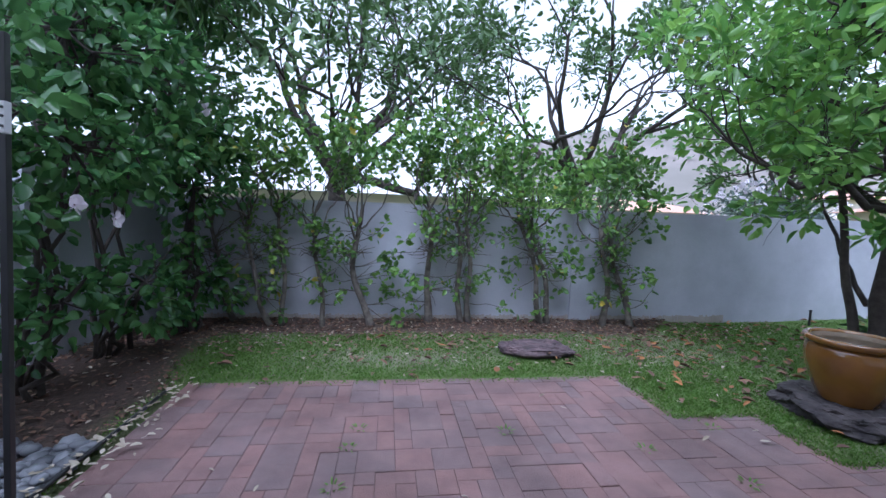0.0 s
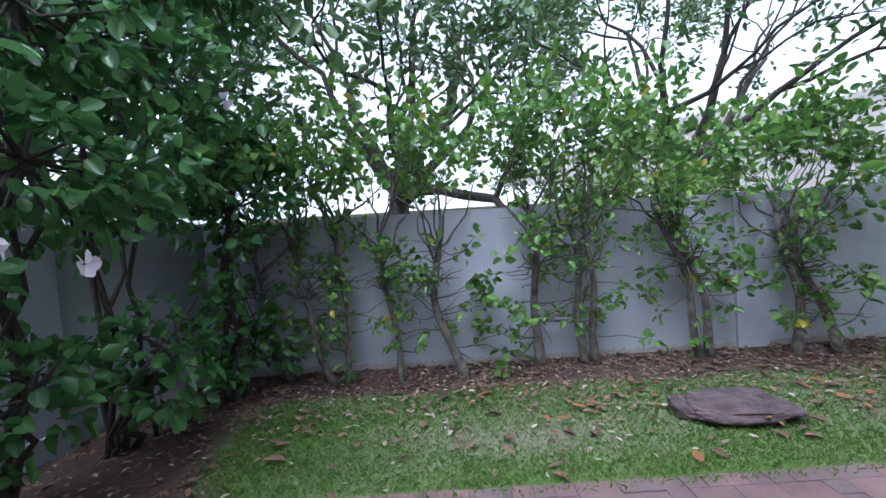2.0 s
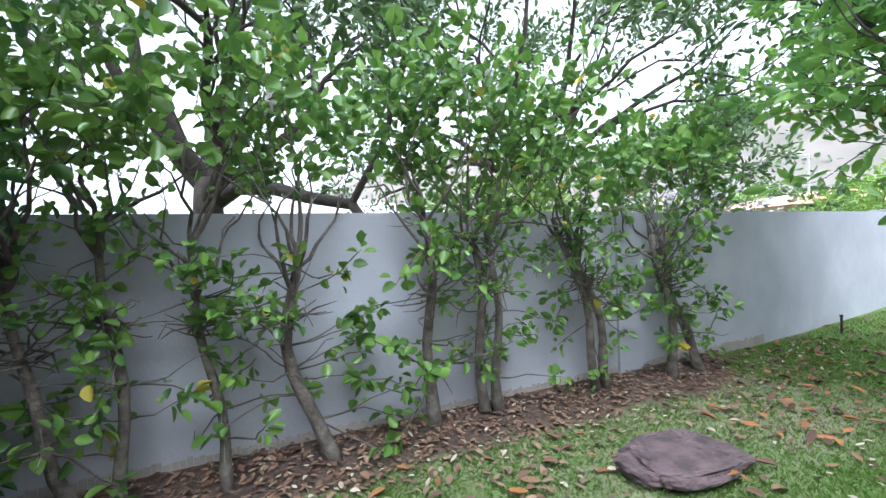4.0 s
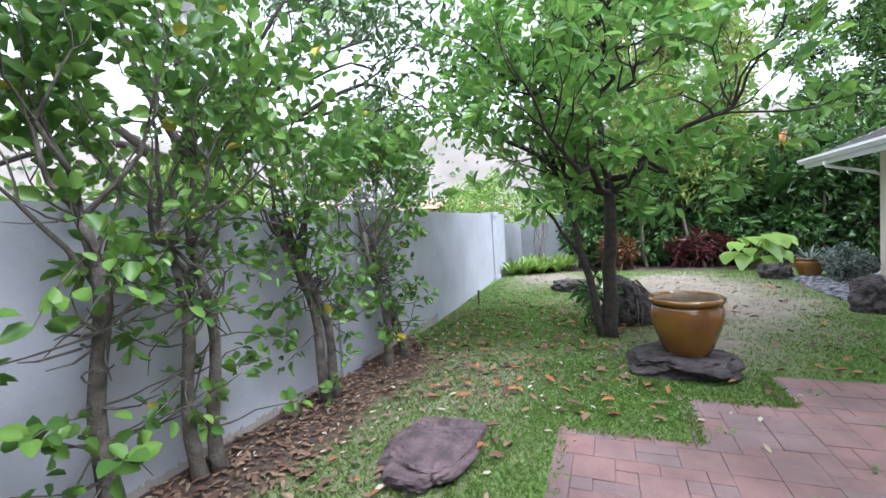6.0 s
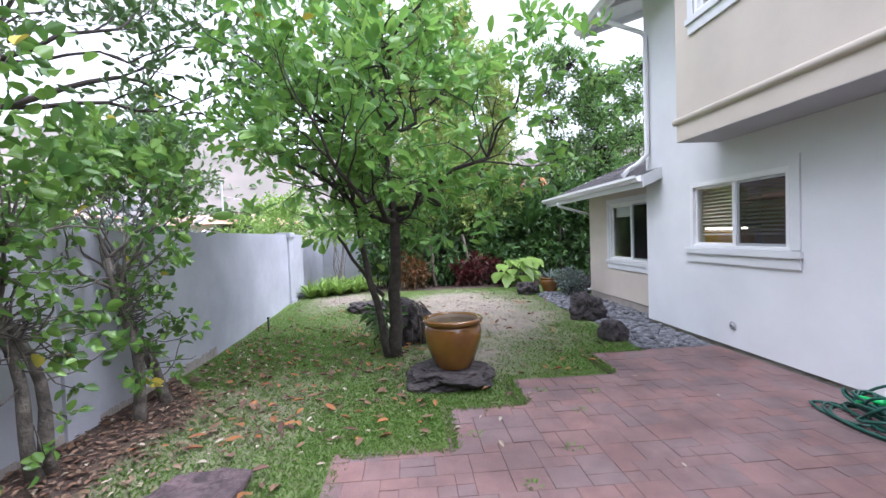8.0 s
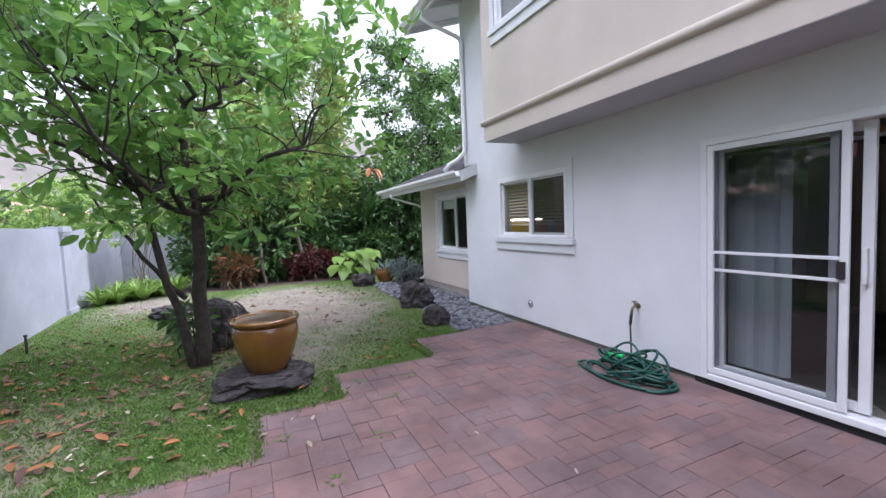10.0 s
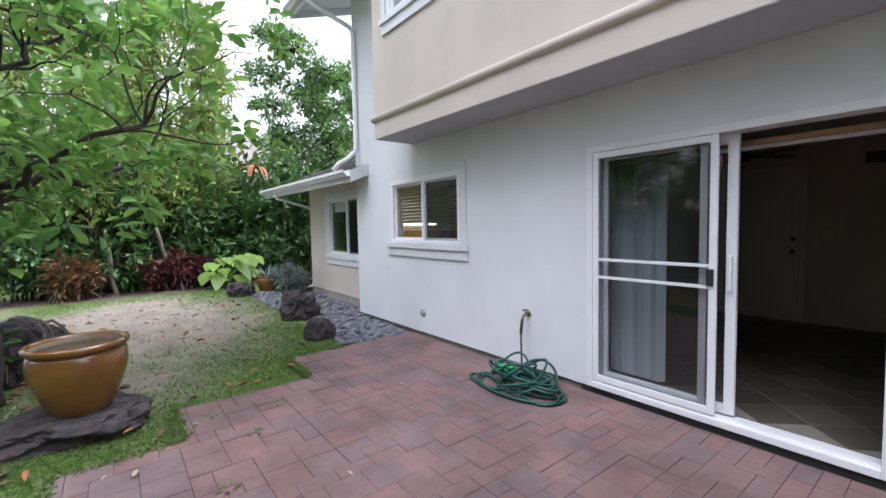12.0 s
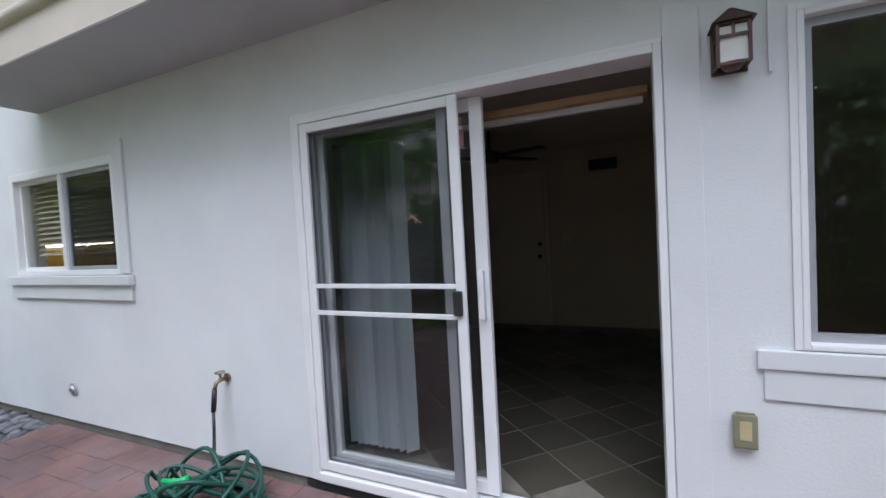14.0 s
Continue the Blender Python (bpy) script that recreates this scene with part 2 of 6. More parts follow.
# ---- geometry helpers ----
class Geo:
    """Vertices and faces of one mesh."""
    def __init__(self):
        self.v, self.f = [], []

    def quad(self, a, b, c, d):
        i = len(self.v)
        self.v += [a, b, c, d]
        self.f.append((i, i + 1, i + 2, i + 3))

    def box(self, x0, x1, y0, y1, z0, z1, bev=0.0):
        if bev:
            return self.bevbox(x0, x1, y0, y1, z0, z1, bev)
        i = len(self.v)
        self.v += [(x, y, z) for z in (z0, z1) for y in (y0, y1) for x in (x0, x1)]
        for q in ((0, 2, 3, 1), (4, 5, 7, 6), (0, 1, 5, 4), (2, 6, 7, 3), (0, 4, 6, 2), (1, 3, 7, 5)):
            self.f.append(tuple(i + k for k in q))
        return self

    def bevbox(self, x0, x1, y0, y1, z0, z1, bev):
        bm = bmesh.new()
        bmesh.ops.create_cube(bm, size=1.0)
        for v in bm.verts:
            v.co = ((x0 + x1) / 2 + v.co.x * (x1 - x0), (y0 + y1) / 2 + v.co.y * (y1 - y0), (z0 + z1) / 2 + v.co.z * (z1 - z0))
        bmesh.ops.bevel(bm, geom=bm.edges[:], offset=bev, segments=2, affect="EDGES", profile=0.6)
        i = len(self.v)
        bm.verts.index_update()
        self.v += [tuple(v.co) for v in bm.verts]
        self.f += [tuple(i + v.index for v in f.verts) for f in bm.faces]
        bm.free()
        return self

    def tube(self, pts, radii, n=8, cap=True):
        i0 = len(self.v)
        pts = [Vector(p) for p in pts]
        if not hasattr(radii, "__len__"):
            radii = [radii] * len(pts)
        u = None
        for k, p in enumerate(pts):
            d = (pts[min(k + 1, len(pts) - 1)] - pts[max(k - 1, 0)]).normalized()
            if u is None:
                u = d.orthogonal().normalized()
            else:
                u = u - d * u.dot(d)
                u = u.normalized() if u.length > 1e-6 else d.orthogonal().normalized()
            w = d.cross(u)
            for j in range(n):
                a = 2 * math.pi * j / n
                self.v.append(tuple(p + (u * math.cos(a) + w * math.sin(a)) * radii[k]))
        for k in range(len(pts) - 1):
            for j in range(n):
                a, b = i0 + k * n + j, i0 + k * n + (j + 1) % n
                self.f.append((a, b, b + n, a + n))
        if cap:
            self.f.append(tuple(i0 + j for j in reversed(range(n))))
            self.f.append(tuple(i0 + (len(pts) - 1) * n + j for j in range(n)))
        return self

    def lathe(self, profile, n=48, cx=0.0, cy=0.0, caps=(True, True)):
        i0 = len(self.v)
        for r, z in profile:
            for j in range(n):
                a = 2 * math.pi * j / n
                self.v.append((cx + r * math.cos(a), cy + r * math.sin(a), z))
        for k in range(len(profile) - 1):
            for j in range(n):
                a, b = i0 + k * n + j, i0 + k * n + (j + 1) % n
                self.f.append((a, b, b + n, a + n))
        if caps[0]:
            self.f.append(tuple(i0 + j for j in reversed(range(n))))
        if caps[1]:
            self.f.append(tuple(i0 + (len(profile) - 1) * n + j for j in range(n)))
        return self

    def mesh(self, name, mat, smooth=False):
        me = bpy.data.meshes.new(name)
        me.from_pydata(self.v, [], self.f)
        me.materials.append(mat)
        if smooth:
            me.polygons.foreach_set("use_smooth", [True] * len(me.polygons))
        me.update()
        return me


def part(name, geo, mat, parent=None, label="", smooth=False):
    """One mesh object, under a thing or a part."""
    ob = new(name, geo.mesh(name, mat, smooth))
    if parent:
        ob.parent = parent
    return tagged(ob, label)


def thing(name, label, category, place=(0, 0, 0), group="", kind=""):
    ob = new(name)
    ob.empty_display_size = 0.1
    ob.location = place
    return tagged(ob, label, category, group, kind)


def structure(name, geo, mat, label, category="wall", smooth=False):
    return tagged(part(name, geo, mat, None, "", smooth), label, category, "", "structure")


def wall_y(x0, x1, y0, y1, z0, z1, holes=()):
    """A wall from x0 to x1, y0 (back) to y1 (front), with rectangular holes (x0, x1, z0, z1) right through it."""
    g = Geo()
    xs = sorted({x0, x1, *[h[0] for h in holes], *[h[1] for h in holes]})
    zs = sorted({z0, z1, *[h[2] for h in holes], *[h[3] for h in holes]})
    xs, zs = [x for x in xs if x0 <= x <= x1], [z for z in zs if z0 <= z <= z1]
    solid = lambda i, k: 0 <= i < len(xs) - 1 and 0 <= k < len(zs) - 1 and not any(
        h[0] <= (xs[i] + xs[i + 1]) / 2 <= h[1] and h[2] <= (zs[k] + zs[k + 1]) / 2 <= h[3] for h in holes)
    for i in range(len(xs) - 1):
        for k in range(len(zs) - 1):
            if not solid(i, k):
                continue
            a, b, c, d = xs[i], xs[i + 1], zs[k], zs[k + 1]
            g.quad((b, y1, c), (a, y1, c), (a, y1, d), (b, y1, d))
            g.quad((a, y0, c), (b, y0, c), (b, y0, d), (a, y0, d))
            if not solid(i - 1, k):
                g.quad((a, y1, c), (a, y0, c), (a, y0, d), (a, y1, d))
            if not solid(i + 1, k):
                g.quad((b, y0, c), (b, y1, c), (b, y1, d), (b, y0, d))
            if not solid(i, k - 1):
                g.quad((a, y0, c), (a, y1, c), (b, y1, c), (b, y0, c))
            if not solid(i, k + 1):
                g.quad((a, y1, d), (a, y0, d), (b, y0, d), (b, y1, d))
    return g


def arrays_mesh(name, verts, faces, mat, smooth=False):
    """A mesh out of numpy arrays: verts (n, 3), faces (m, 4) or (m, 3)."""
    me = bpy.data.meshes.new(name)
    m, k = faces.shape
    me.vertices.add(len(verts))
    me.vertices.foreach_set("co", verts.astype(np.float32).ravel())
    me.loops.add(m * k)
    me.loops.foreach_set("vertex_index", faces.astype(np.int32).ravel())
    me.polygons.add(m)
    me.polygons.foreach_set("loop_start", np.arange(0, m * k, k, dtype=np.int32))
    me.polygons.foreach_set("loop_total", np.full(m, k, dtype=np.int32))
    if smooth:
        me.polygons.foreach_set("use_smooth", np.ones(m, dtype=bool))
    me.materials.append(mat)
    me.update(calc_edges=True)
    me.validate()
    return me


def unit(a):
    return a / np.maximum(np.linalg.norm(a, axis=1, keepdims=True), 1e-9)


def leaf_arrays(rng, P, D, length, width, fold=0.25, droop=0.25, flat=0.6):
    """Eight-cornered leaves, folded along the rib, at P along D. length, width: arrays or numbers."""
    n = len(P)
    D = unit(D)
    up = rng.normal(0, 1, (n, 3)) * (1 - flat) + np.array([0, 0, 1.0]) * flat
    S = unit(np.cross(D, up) + 1e-6)
    N = np.cross(S, D)
    L = (np.ones(n) * length)[:, None]
    W = (np.ones(n) * width)[:, None]
    V = np.zeros((n, 8, 3))
    V[:, 0] = P
    for k, sgn in ((1, 1.0), (7, -1.0)):
        V[:, k] = P + D * L * 0.22 + S * W * 0.36 * sgn + N * W * fold * 0.8
    for k, sgn in ((2, 1.0), (6, -1.0)):
        V[:, k] = P + D * L * 0.55 + S * W * 0.50 * sgn + N * (W * fold - L * droop * 0.25)
    for k, sgn in ((3, 1.0), (5, -1.0)):
        V[:, k] = P + D * L * 0.85 + S * W * 0.30 * sgn + N * (W * fold * 0.6 - L * droop * 0.7)
    V[:, 4] = P + D * L - N * L * droop
    base = np.arange(n)[:, None] * 8
    F = np.concatenate([base + np.array([[0, 1, 2, 3, 4]]), base + np.array([[0, 4, 5, 6, 7]])])
    return V.reshape(-1, 3), F


def leaf_part(name, rng, P, D, length, width, mat, parent, label="", **kw):
    V, F = leaf_arrays(rng, P, D, length, width, **kw)
    ob = new(name, arrays_mesh(name, V, F, mat))
    if parent:
        ob.parent = parent
    return tagged(ob, label)


def grow(g, rng, p, d, length, r, depth, tips, bend=0.35, fork=(2, 3), spread=0.7, up=0.15, shrink=0.72, sides=6, leafy=1):
    """A branch with its side branches; adds the ends of the twigs to tips as (place, direction)."""
    p, d = Vector(p), Vector(d).normalized()
    pts, rad, n = [p.copy()], [r], 4
    for k in range(n):
        d = (d + Vector(rng.normal(0, bend / 2, 3)) + Vector((0, 0, up * 0.3))).normalized()
        p = p + d * (length / n)
        pts.append(p.copy())
        rad.append(r * (1 - 0.42 * (k + 1) / n))
        if depth <= leafy and k >= 1:
            tips.append((tuple(p), tuple(d)))
    g.tube(pts, rad, max(4, sides), cap=False)
    if depth <= 0:
        tips.append((tuple(p), tuple(d)))
        return
    for c in range(int(rng.integers(fork[0], fork[1] + 1))):
        a = rng.normal(0, 1, 3)
        nd = (d + Vector(a).normalized() * spread + Vector((0, 0, up))).normalized()
        start = pts[-1] if c < 2 else pts[-2]
        grow(g, rng, start, nd, length * shrink * rng.uniform(0.8, 1.2), rad[-1] * (0.9 if c == 0 else 0.7), depth - 1, tips,
             bend, fork, spread, up, shrink, sides - 1, leafy)


def rosettes(rng, tips, per, radius, out=0.7):
    """Places and directions of leaves round twig ends."""
    T = np.array([t[0] for t in tips])
    A = np.array([t[1] for t in tips])
    idx = np.repeat(np.arange(len(T)), per)
    R = rng.normal(0, 1, (len(idx), 3))
    R = unit(R)
    D = unit(R * out + A[idx] * 0.5 + np.array([0, 0, 0.05]))
    P = T[idx] + R * radius * rng.uniform(0.0, 1.0, (len(idx), 1)) + A[idx] * rng.uniform(-0.6, 0.3, (len(idx), 1)) * radius
    return P, D


def blob_points(rng, n, c, r, shell=0.55):
    """Places inside an ellipsoid, more of them near its skin, and ways outward."""
    R = unit(rng.normal(0, 1, (n, 3)))
    rad = shell + (1 - shell) * rng.uniform(0, 1, (n, 1))
    return np.array(c) + R * rad * np.array(r), R


def smooth01(a, b, x):
    t = np.clip((x - a) / (b - a), 0, 1)
    return t * t * (3 - 2 * t)

# ---- ground, lawn and patio ----
HOUSE_Y = -0.61
BOX_X, BOX_Y = 4.08, -0.05      # corner of the projecting upper storey
STEPS = ((2.0, 3.85), (2.7, 3.03), (3.38, 2.32), (4.13, 1.15))   # the patio's stepped edge: reaches x up to that y
PATIO_X0 = -1.97


def in_patio(x, y, grow_by=0.0):
    return y > HOUSE_Y and x > PATIO_X0 - grow_by and any(x < sx + grow_by and y < sy + grow_by for sx, sy in STEPS)


def pebble_edge(x):
    return 0.42 - 0.12 * math.exp(-((x - 5.6) / 0.8) ** 2)


def in_pebbles(x, y):
    return 4.15 < x < 8.9 and y < pebble_edge(x)


WALL_LINE = ((-3.15, 6.05), (0.0, 6.02), (3.2, 5.99), (4.6, 6.01), (5.8, 6.02), (7.0, 6.05), (8.2, 6.09), (9.2, 6.14), (10.3, 6.12))


def wall_front(x):
    return float(np.interp(x, [p[0] for p in WALL_LINE], [p[1] for p in WALL_LINE]))


def dryness(x, y):
    a = math.exp(-(((x - 7.3) / 2.75) ** 2 + ((y - 2.2) / 1.65) ** 2) ** 2)
    b = math.exp(-(((x - 9.3) / 1.5) ** 2 + ((y - 4.9) / 0.9) ** 2))
    c = 0.5 * math.exp(-(((x - 2.7) / 1.5) ** 2 + ((y - 4.6) / 0.75) ** 2))
    d = 0.6 * math.exp(-(((x - 0.0) / 1.1) ** 2 + ((y - 4.5) / 0.4) ** 2))
    e = 0.6 * math.exp(-(((x - 4.1) / 0.8) ** 2 + ((y - 2.6) / 0.9) ** 2))
    f = 0.3 * float(smooth01(wall_front(x) - 1.25, wall_front(x) - 0.6, y)) * (1.0 if x < 3.6 else 0.0)
    n = 0.5 * noise.noise(Vector((x * 0.9, y * 0.9, 3.3))) + 0.3 * noise.noise(Vector((x * 3.1, y * 3.1, 1.3))) + 0.15 * noise.noise(Vector((x * 9, y * 9, 2.3)))
    return min(1.0, max(0.0, a + b + c + d + e + f + n * (0.48 + 0.2 * a)))


def bedness(x, y):
    """1 in the planting beds under the hedge and the big hibiscus, 0 on the lawn."""
    w = wall_front(x)
    wid = 0.62 if x < 3.2 else 0.62 - 0.95 * min(1.0, (x - 3.2) / 1.2)
    k = noise.noise(Vector((x * 1.7, y * 1.7, 9.1))) * 0.12
    a = float(smooth01(w - wid - 0.16, w - wid + 0.12, y + k)) if y < w + 0.5 else 0.0
    edge = -2.05 if y < 3.7 else -2.05 - 0.25 * min(1.0, y - 3.7)
    b = float(smooth01(edge + 0.22, edge - 0.22, x + k)) if x < edge + 0.3 else 0.0
    c = float(smooth01(10.0, 10.5, x + k * 2))
    return max(a, b, c)


def ground_z(x, y):
    z = 0.085 * float(smooth01(4.5, 9.5, x)) + 0.012 * noise.noise(Vector((x * 1.3, y * 1.3, 0.5)))
    if -4 < x < 12 and -1.5 < y < 6.2:
        z += 0.05 * bedness(x, y) * float(smooth01(wall_front(x) - 0.7, wall_front(x) - 0.1, y))
    if in_patio(x, y, 0.05) or y < HOUSE_Y + 0.05:
        z = -0.07
    elif in_pebbles(x, y):
        z -= 0.035
    return z


xs = [-2000, -400, -120, -50, -20, -9, -6] + [round(-4.5 + 0.12 * i, 3) for i in range(134)] + [13, 15, 18, 25, 50, 120, 400, 2000]
ys = [-2000, -400, -120, -50, -20, -9, -5, -3] + [round(-1.6 + 0.12 * i, 3) for i in range(67)] + [7, 8, 10, 14, 20, 50, 120, 400, 2000]
gv = [(x, y, ground_z(x, y) if -5 < x < 12 and -2 < y < 6.6 else (-0.07 if abs(x) < 30 and -20 < y < HOUSE_Y else 0.0)) for y in ys for x in xs]
gf = [(j * len(xs) + i, j * len(xs) + i + 1, (j + 1) * len(xs) + i + 1, (j + 1) * len(xs) + i) for j in range(len(ys) - 1) for i in range(len(xs) - 1)]
SOIL = bpy.data.materials.new("lawn soil")
SOIL.use_nodes = True
n_, l_ = SOIL.node_tree.nodes, SOIL.node_tree.links
bs = n_["Principled BSDF"]
bs.inputs["Roughness"].default_value = 0.95
co_ = n_.new("ShaderNodeTexCoord")
att = n_.new("ShaderNodeAttribute")
att.attribute_name = "cover"
sep = n_.new("ShaderNodeSeparateColor")
l_.new(att.outputs["Color"], sep.inputs[0])


def soil_mix(a, b, scale):
    t = n_.new("ShaderNodeTexNoise")
    t.inputs["Scale"].default_value, t.inputs["Detail"].default_value = scale, 6.0
    l_.new(co_.outputs["Object"], t.inputs["Vector"])
    mr = n_.new("ShaderNodeMapRange")
    mr.inputs["From Min"].default_value, mr.inputs["From Max"].default_value = 0.32, 0.68
    l_.new(t.outputs["Fac"], mr.inputs["Value"])
    m = n_.new("ShaderNodeMix")
    m.data_type = "RGBA"
    m.inputs["A"].default_value, m.inputs["B"].default_value = rgb(a), rgb(b)
    l_.new(mr.outputs["Result"], m.inputs["Factor"])
    return m.outputs["Result"]


def soil_join(a, b, f):
    m = n_.new("ShaderNodeMix")
    m.data_type = "RGBA"
    l_.new(f, m.inputs["Factor"])
    l_.new(a, m.inputs["A"])
    l_.new(b, m.inputs["B"])
    return m.outputs["Result"]


green = soil_mix((0.085, 0.165, 0.028), (0.125, 0.16, 0.045), 5)
straw = soil_mix((0.30, 0.255, 0.20), (0.20, 0.175, 0.145), 3)
mulch = soil_mix((0.085, 0.055, 0.04), (0.045, 0.03, 0.024), 22)
l_.new(soil_join(soil_join(green, straw, sep.outputs["Red"]), mulch, sep.outputs["Green"]), bs.inputs["Base Color"])
tb = n_.new("ShaderNodeTexNoise")
tb.inputs["Scale"].default_value, tb.inputs["Detail"].default_value = 45.0, 6.0
l_.new(co_.outputs["Object"], tb.inputs["Vector"])
bp = n_.new("ShaderNodeBump")
bp.inputs["Strength"].default_value, bp.inputs["Distance"].default_value = 0.6, 0.03
l_.new(tb.outputs["Fac"], bp.inputs["Height"])
l_.new(bp.outputs[0], bs.inputs["Normal"])
gm = bpy.data.meshes.new("ground")
gm.from_pydata(gv, [], gf)
gm.materials.append(SOIL)
gm.polygons.foreach_set("use_smooth", [True] * len(gm.polygons))
ca = gm.color_attributes.new("cover", "FLOAT_COLOR", "POINT")
cov = []
for x, y, z in gv:
    near = -5 < x < 12 and -2 < y < 6.6
    cov += [dryness(x, y) if near else 0.3, bedness(x, y) if near else 0.0, 0.0, 1.0]
ca.data.foreach_set("color", cov)
tagged(new("ground", gm), "lawn ground with green grass, a dry straw patch and mulch beds", "lawn", "", "structure")

# sand bed under the pavers
bed = Geo()
y_low = HOUSE_Y
x_left = PATIO_X0
for sx, sy in STEPS:
    bed.box(x_left, sx, y_low, sy, -0.09, -0.012)
    x_left = sx
patio = structure("pavement", bed, SAND, "dark sandy bed of the brick patio", "patio")

# ---- garden walls ----
g = Geo()
pts = WALL_LINE
fine = []
for i in range(len(pts) - 1):
    k = 6
    for j in range(k):
        t = j / k
        p0, p1, p2, p3 = (np.array(pts[max(i - 1, 0)]), np.array(pts[i]), np.array(pts[i + 1]), np.array(pts[min(i + 2, len(pts) - 1)]))
        q = 0.5 * (2 * p1 + (p2 - p0) * t + (2 * p0 - 5 * p1 + 4 * p2 - p3) * t * t + (3 * p1 - p0 - 3 * p2 + p3) * t ** 3)
        fine.append((float(q[0]), float(q[1])))
fine.append(pts[-1])
WALL_TOP = 1.685


def wall_strip(g, line, z0, z1, thick, lift=0.0):
    for (ax, ay), (bx, by) in zip(line[:-1], line[1:]):
        g.quad((ax, ay, z0), (bx, by, z0), (bx, by, z1), (ax, ay, z1))
        g.quad((bx, by + thick, z0), (ax, ay + thick, z0), (ax, ay + thick, z1), (bx, by + thick, z1))
        g.quad((ax, ay, z1), (bx, by, z1), (bx, by + thick, z1), (ax, ay + thick, z1))
    for (ax, ay), s in ((line[0], 1), (line[-1], -1)):
        c = [(ax, ay, z0), (ax, ay, z1), (ax, ay + thick, z1), (ax, ay + thick, z0)]
        g.quad(*(c if s > 0 else c[::-1]))


wall_strip(g, fine, -0.1, WALL_TOP, 0.16)
structure("wall_garden", g, WALL_PAINT, "grey-blue painted masonry garden wall, gently curved", "garden wall", smooth=False)


def pier(name, x, y, w, top, proud=0.05):
    th = thing(name, "painted wall pier with a stepped cap", "pier", (x, y, 0), "piers of the garden wall", "structure")
    part("shaft", Geo().box(-w / 2, w / 2, -proud, 0.2, -0.1, top - 0.06, 0.006), WALL_PAINT, th)
    part("cap", Geo().box(-w / 2 - 0.035, w / 2 + 0.035, -proud - 0.035, 0.24, top - 0.10, top + 0.012, 0.01)
         .box(-w / 2 - 0.018, w / 2 + 0.018, -proud - 0.018, 0.22, top - 0.15, top - 0.10, 0.006), WALL_PAINT, th)
    part("base", Geo().box(-w / 2 - 0.03, w / 2 + 0.03, -proud - 0.03, 0.22, -0.1, 0.17, 0.008), WALL_PAINT, th)
    return th


pier("wall_pier", 9.15, wall_front(9.15), 0.34, WALL_TOP + 0.03)
# shallow buttress of the straight part
part_b = thing("wall_buttress", "flat painted buttress on the garden wall", "pier", (2.6, 5.98, 0), "piers of the garden wall", "structure")
part("shaft", Geo().box(-0.17, 0.17, -0.014, 0.02, -0.1, 1.69, 0.006), WALL_PAINT, part_b)
# far wall behind the ferns
structure("wall_far", Geo().box(10.9, 14.6, 6.5, 6.66, -0.1, 1.42), WALL_PAINT, "grey garden wall at the far end", "garden wall")
structure("wall_end", Geo().box(14.6, 14.8, -9.0, 6.66, -0.1, 1.6), WALL_PAINT, "plain wall closing the garden behind the planting", "garden wall")
# side wall under the big hibiscus, at a slant
gl = Geo()
a, b = Vector((-3.12, 6.3, 0)), Vector((-4.2, 2.6, 0))
c = Vector((-4.2, -0.8, 0))
for p, q in ((a, b), (b, c)):
    t = (q - p).normalized()
    nrm = Vector((t.y, -t.x, 0)) * 0.16
    if nrm.x > 0:
        nrm = -nrm
    i = len(gl.v)
    gl.v += [tuple(p + Vector((0, 0, -0.1))), tuple(q + Vector((0, 0, -0.1))), tuple(q + Vector((0, 0, 1.72))), tuple(p + Vector((0, 0, 1.72)))]
    gl.v += [tuple(Vector(w) + nrm) for w in gl.v[i:i + 4]]
    for f in ((0, 1, 2, 3), (7, 6, 5, 4), (3, 2, 6, 7), (0, 4, 5, 1), (1, 5, 6, 2), (0, 3, 7, 4)):
        gl.f.append(tuple(i + k for k in f))
structure("wall_side", gl, WALL_PAINT, "grey-blue painted side wall behind the big hibiscus", "garden wall")
sp = pier("wall_pier", -3.62, 4.6, 0.3, 1.9)
sp.rotation_euler = (0, 0, radians(-106) + math.pi * 1)

# ---- the house ----
SLIDER = (-0.46, 1.375, 0.05, 2.108)
WIN1 = (3.10, 4.63, 1.25, 2.11)
WINR = (-2.75, -0.87, 0.95, 2.12)
house_wall = structure("wall_house", wall_y(-4.2, 5.75, HOUSE_Y - 0.2, HOUSE_Y, 0.045, 2.75, (SLIDER, WIN1, WINR)), STUCCO,
                       "white stucco ground-floor wall of the house", "house wall")
structure("wall_house_upper", wall_y(BOX_X, 5.75, HOUSE_Y - 0.2, HOUSE_Y, 2.75, 5.3), STUCCO, "white stucco upper wall of the house", "house wall")
structure("wall_house_side", Geo().box(5.55, 5.75, -8.0, HOUSE_Y - 0.2, -0.05, 5.3), STUCCO, "white stucco side wall of the house", "house wall")
structure("foundation", Geo().box(-4.2, 5.735, HOUSE_Y - 0.19, HOUSE_Y - 0.035, -0.08, 0.045), CONCRETE, "bare concrete footing under the stucco", "footing")
# near-black strip paints the shadow gap between door sill and pavers
structure("trim_joint", Geo().box(-0.55, 1.46, HOUSE_Y - 0.03, HOUSE_Y - 0.006, -0.01, 0.044), DARK, "dark strip standing in for the shadow line under the door sill", "trim")
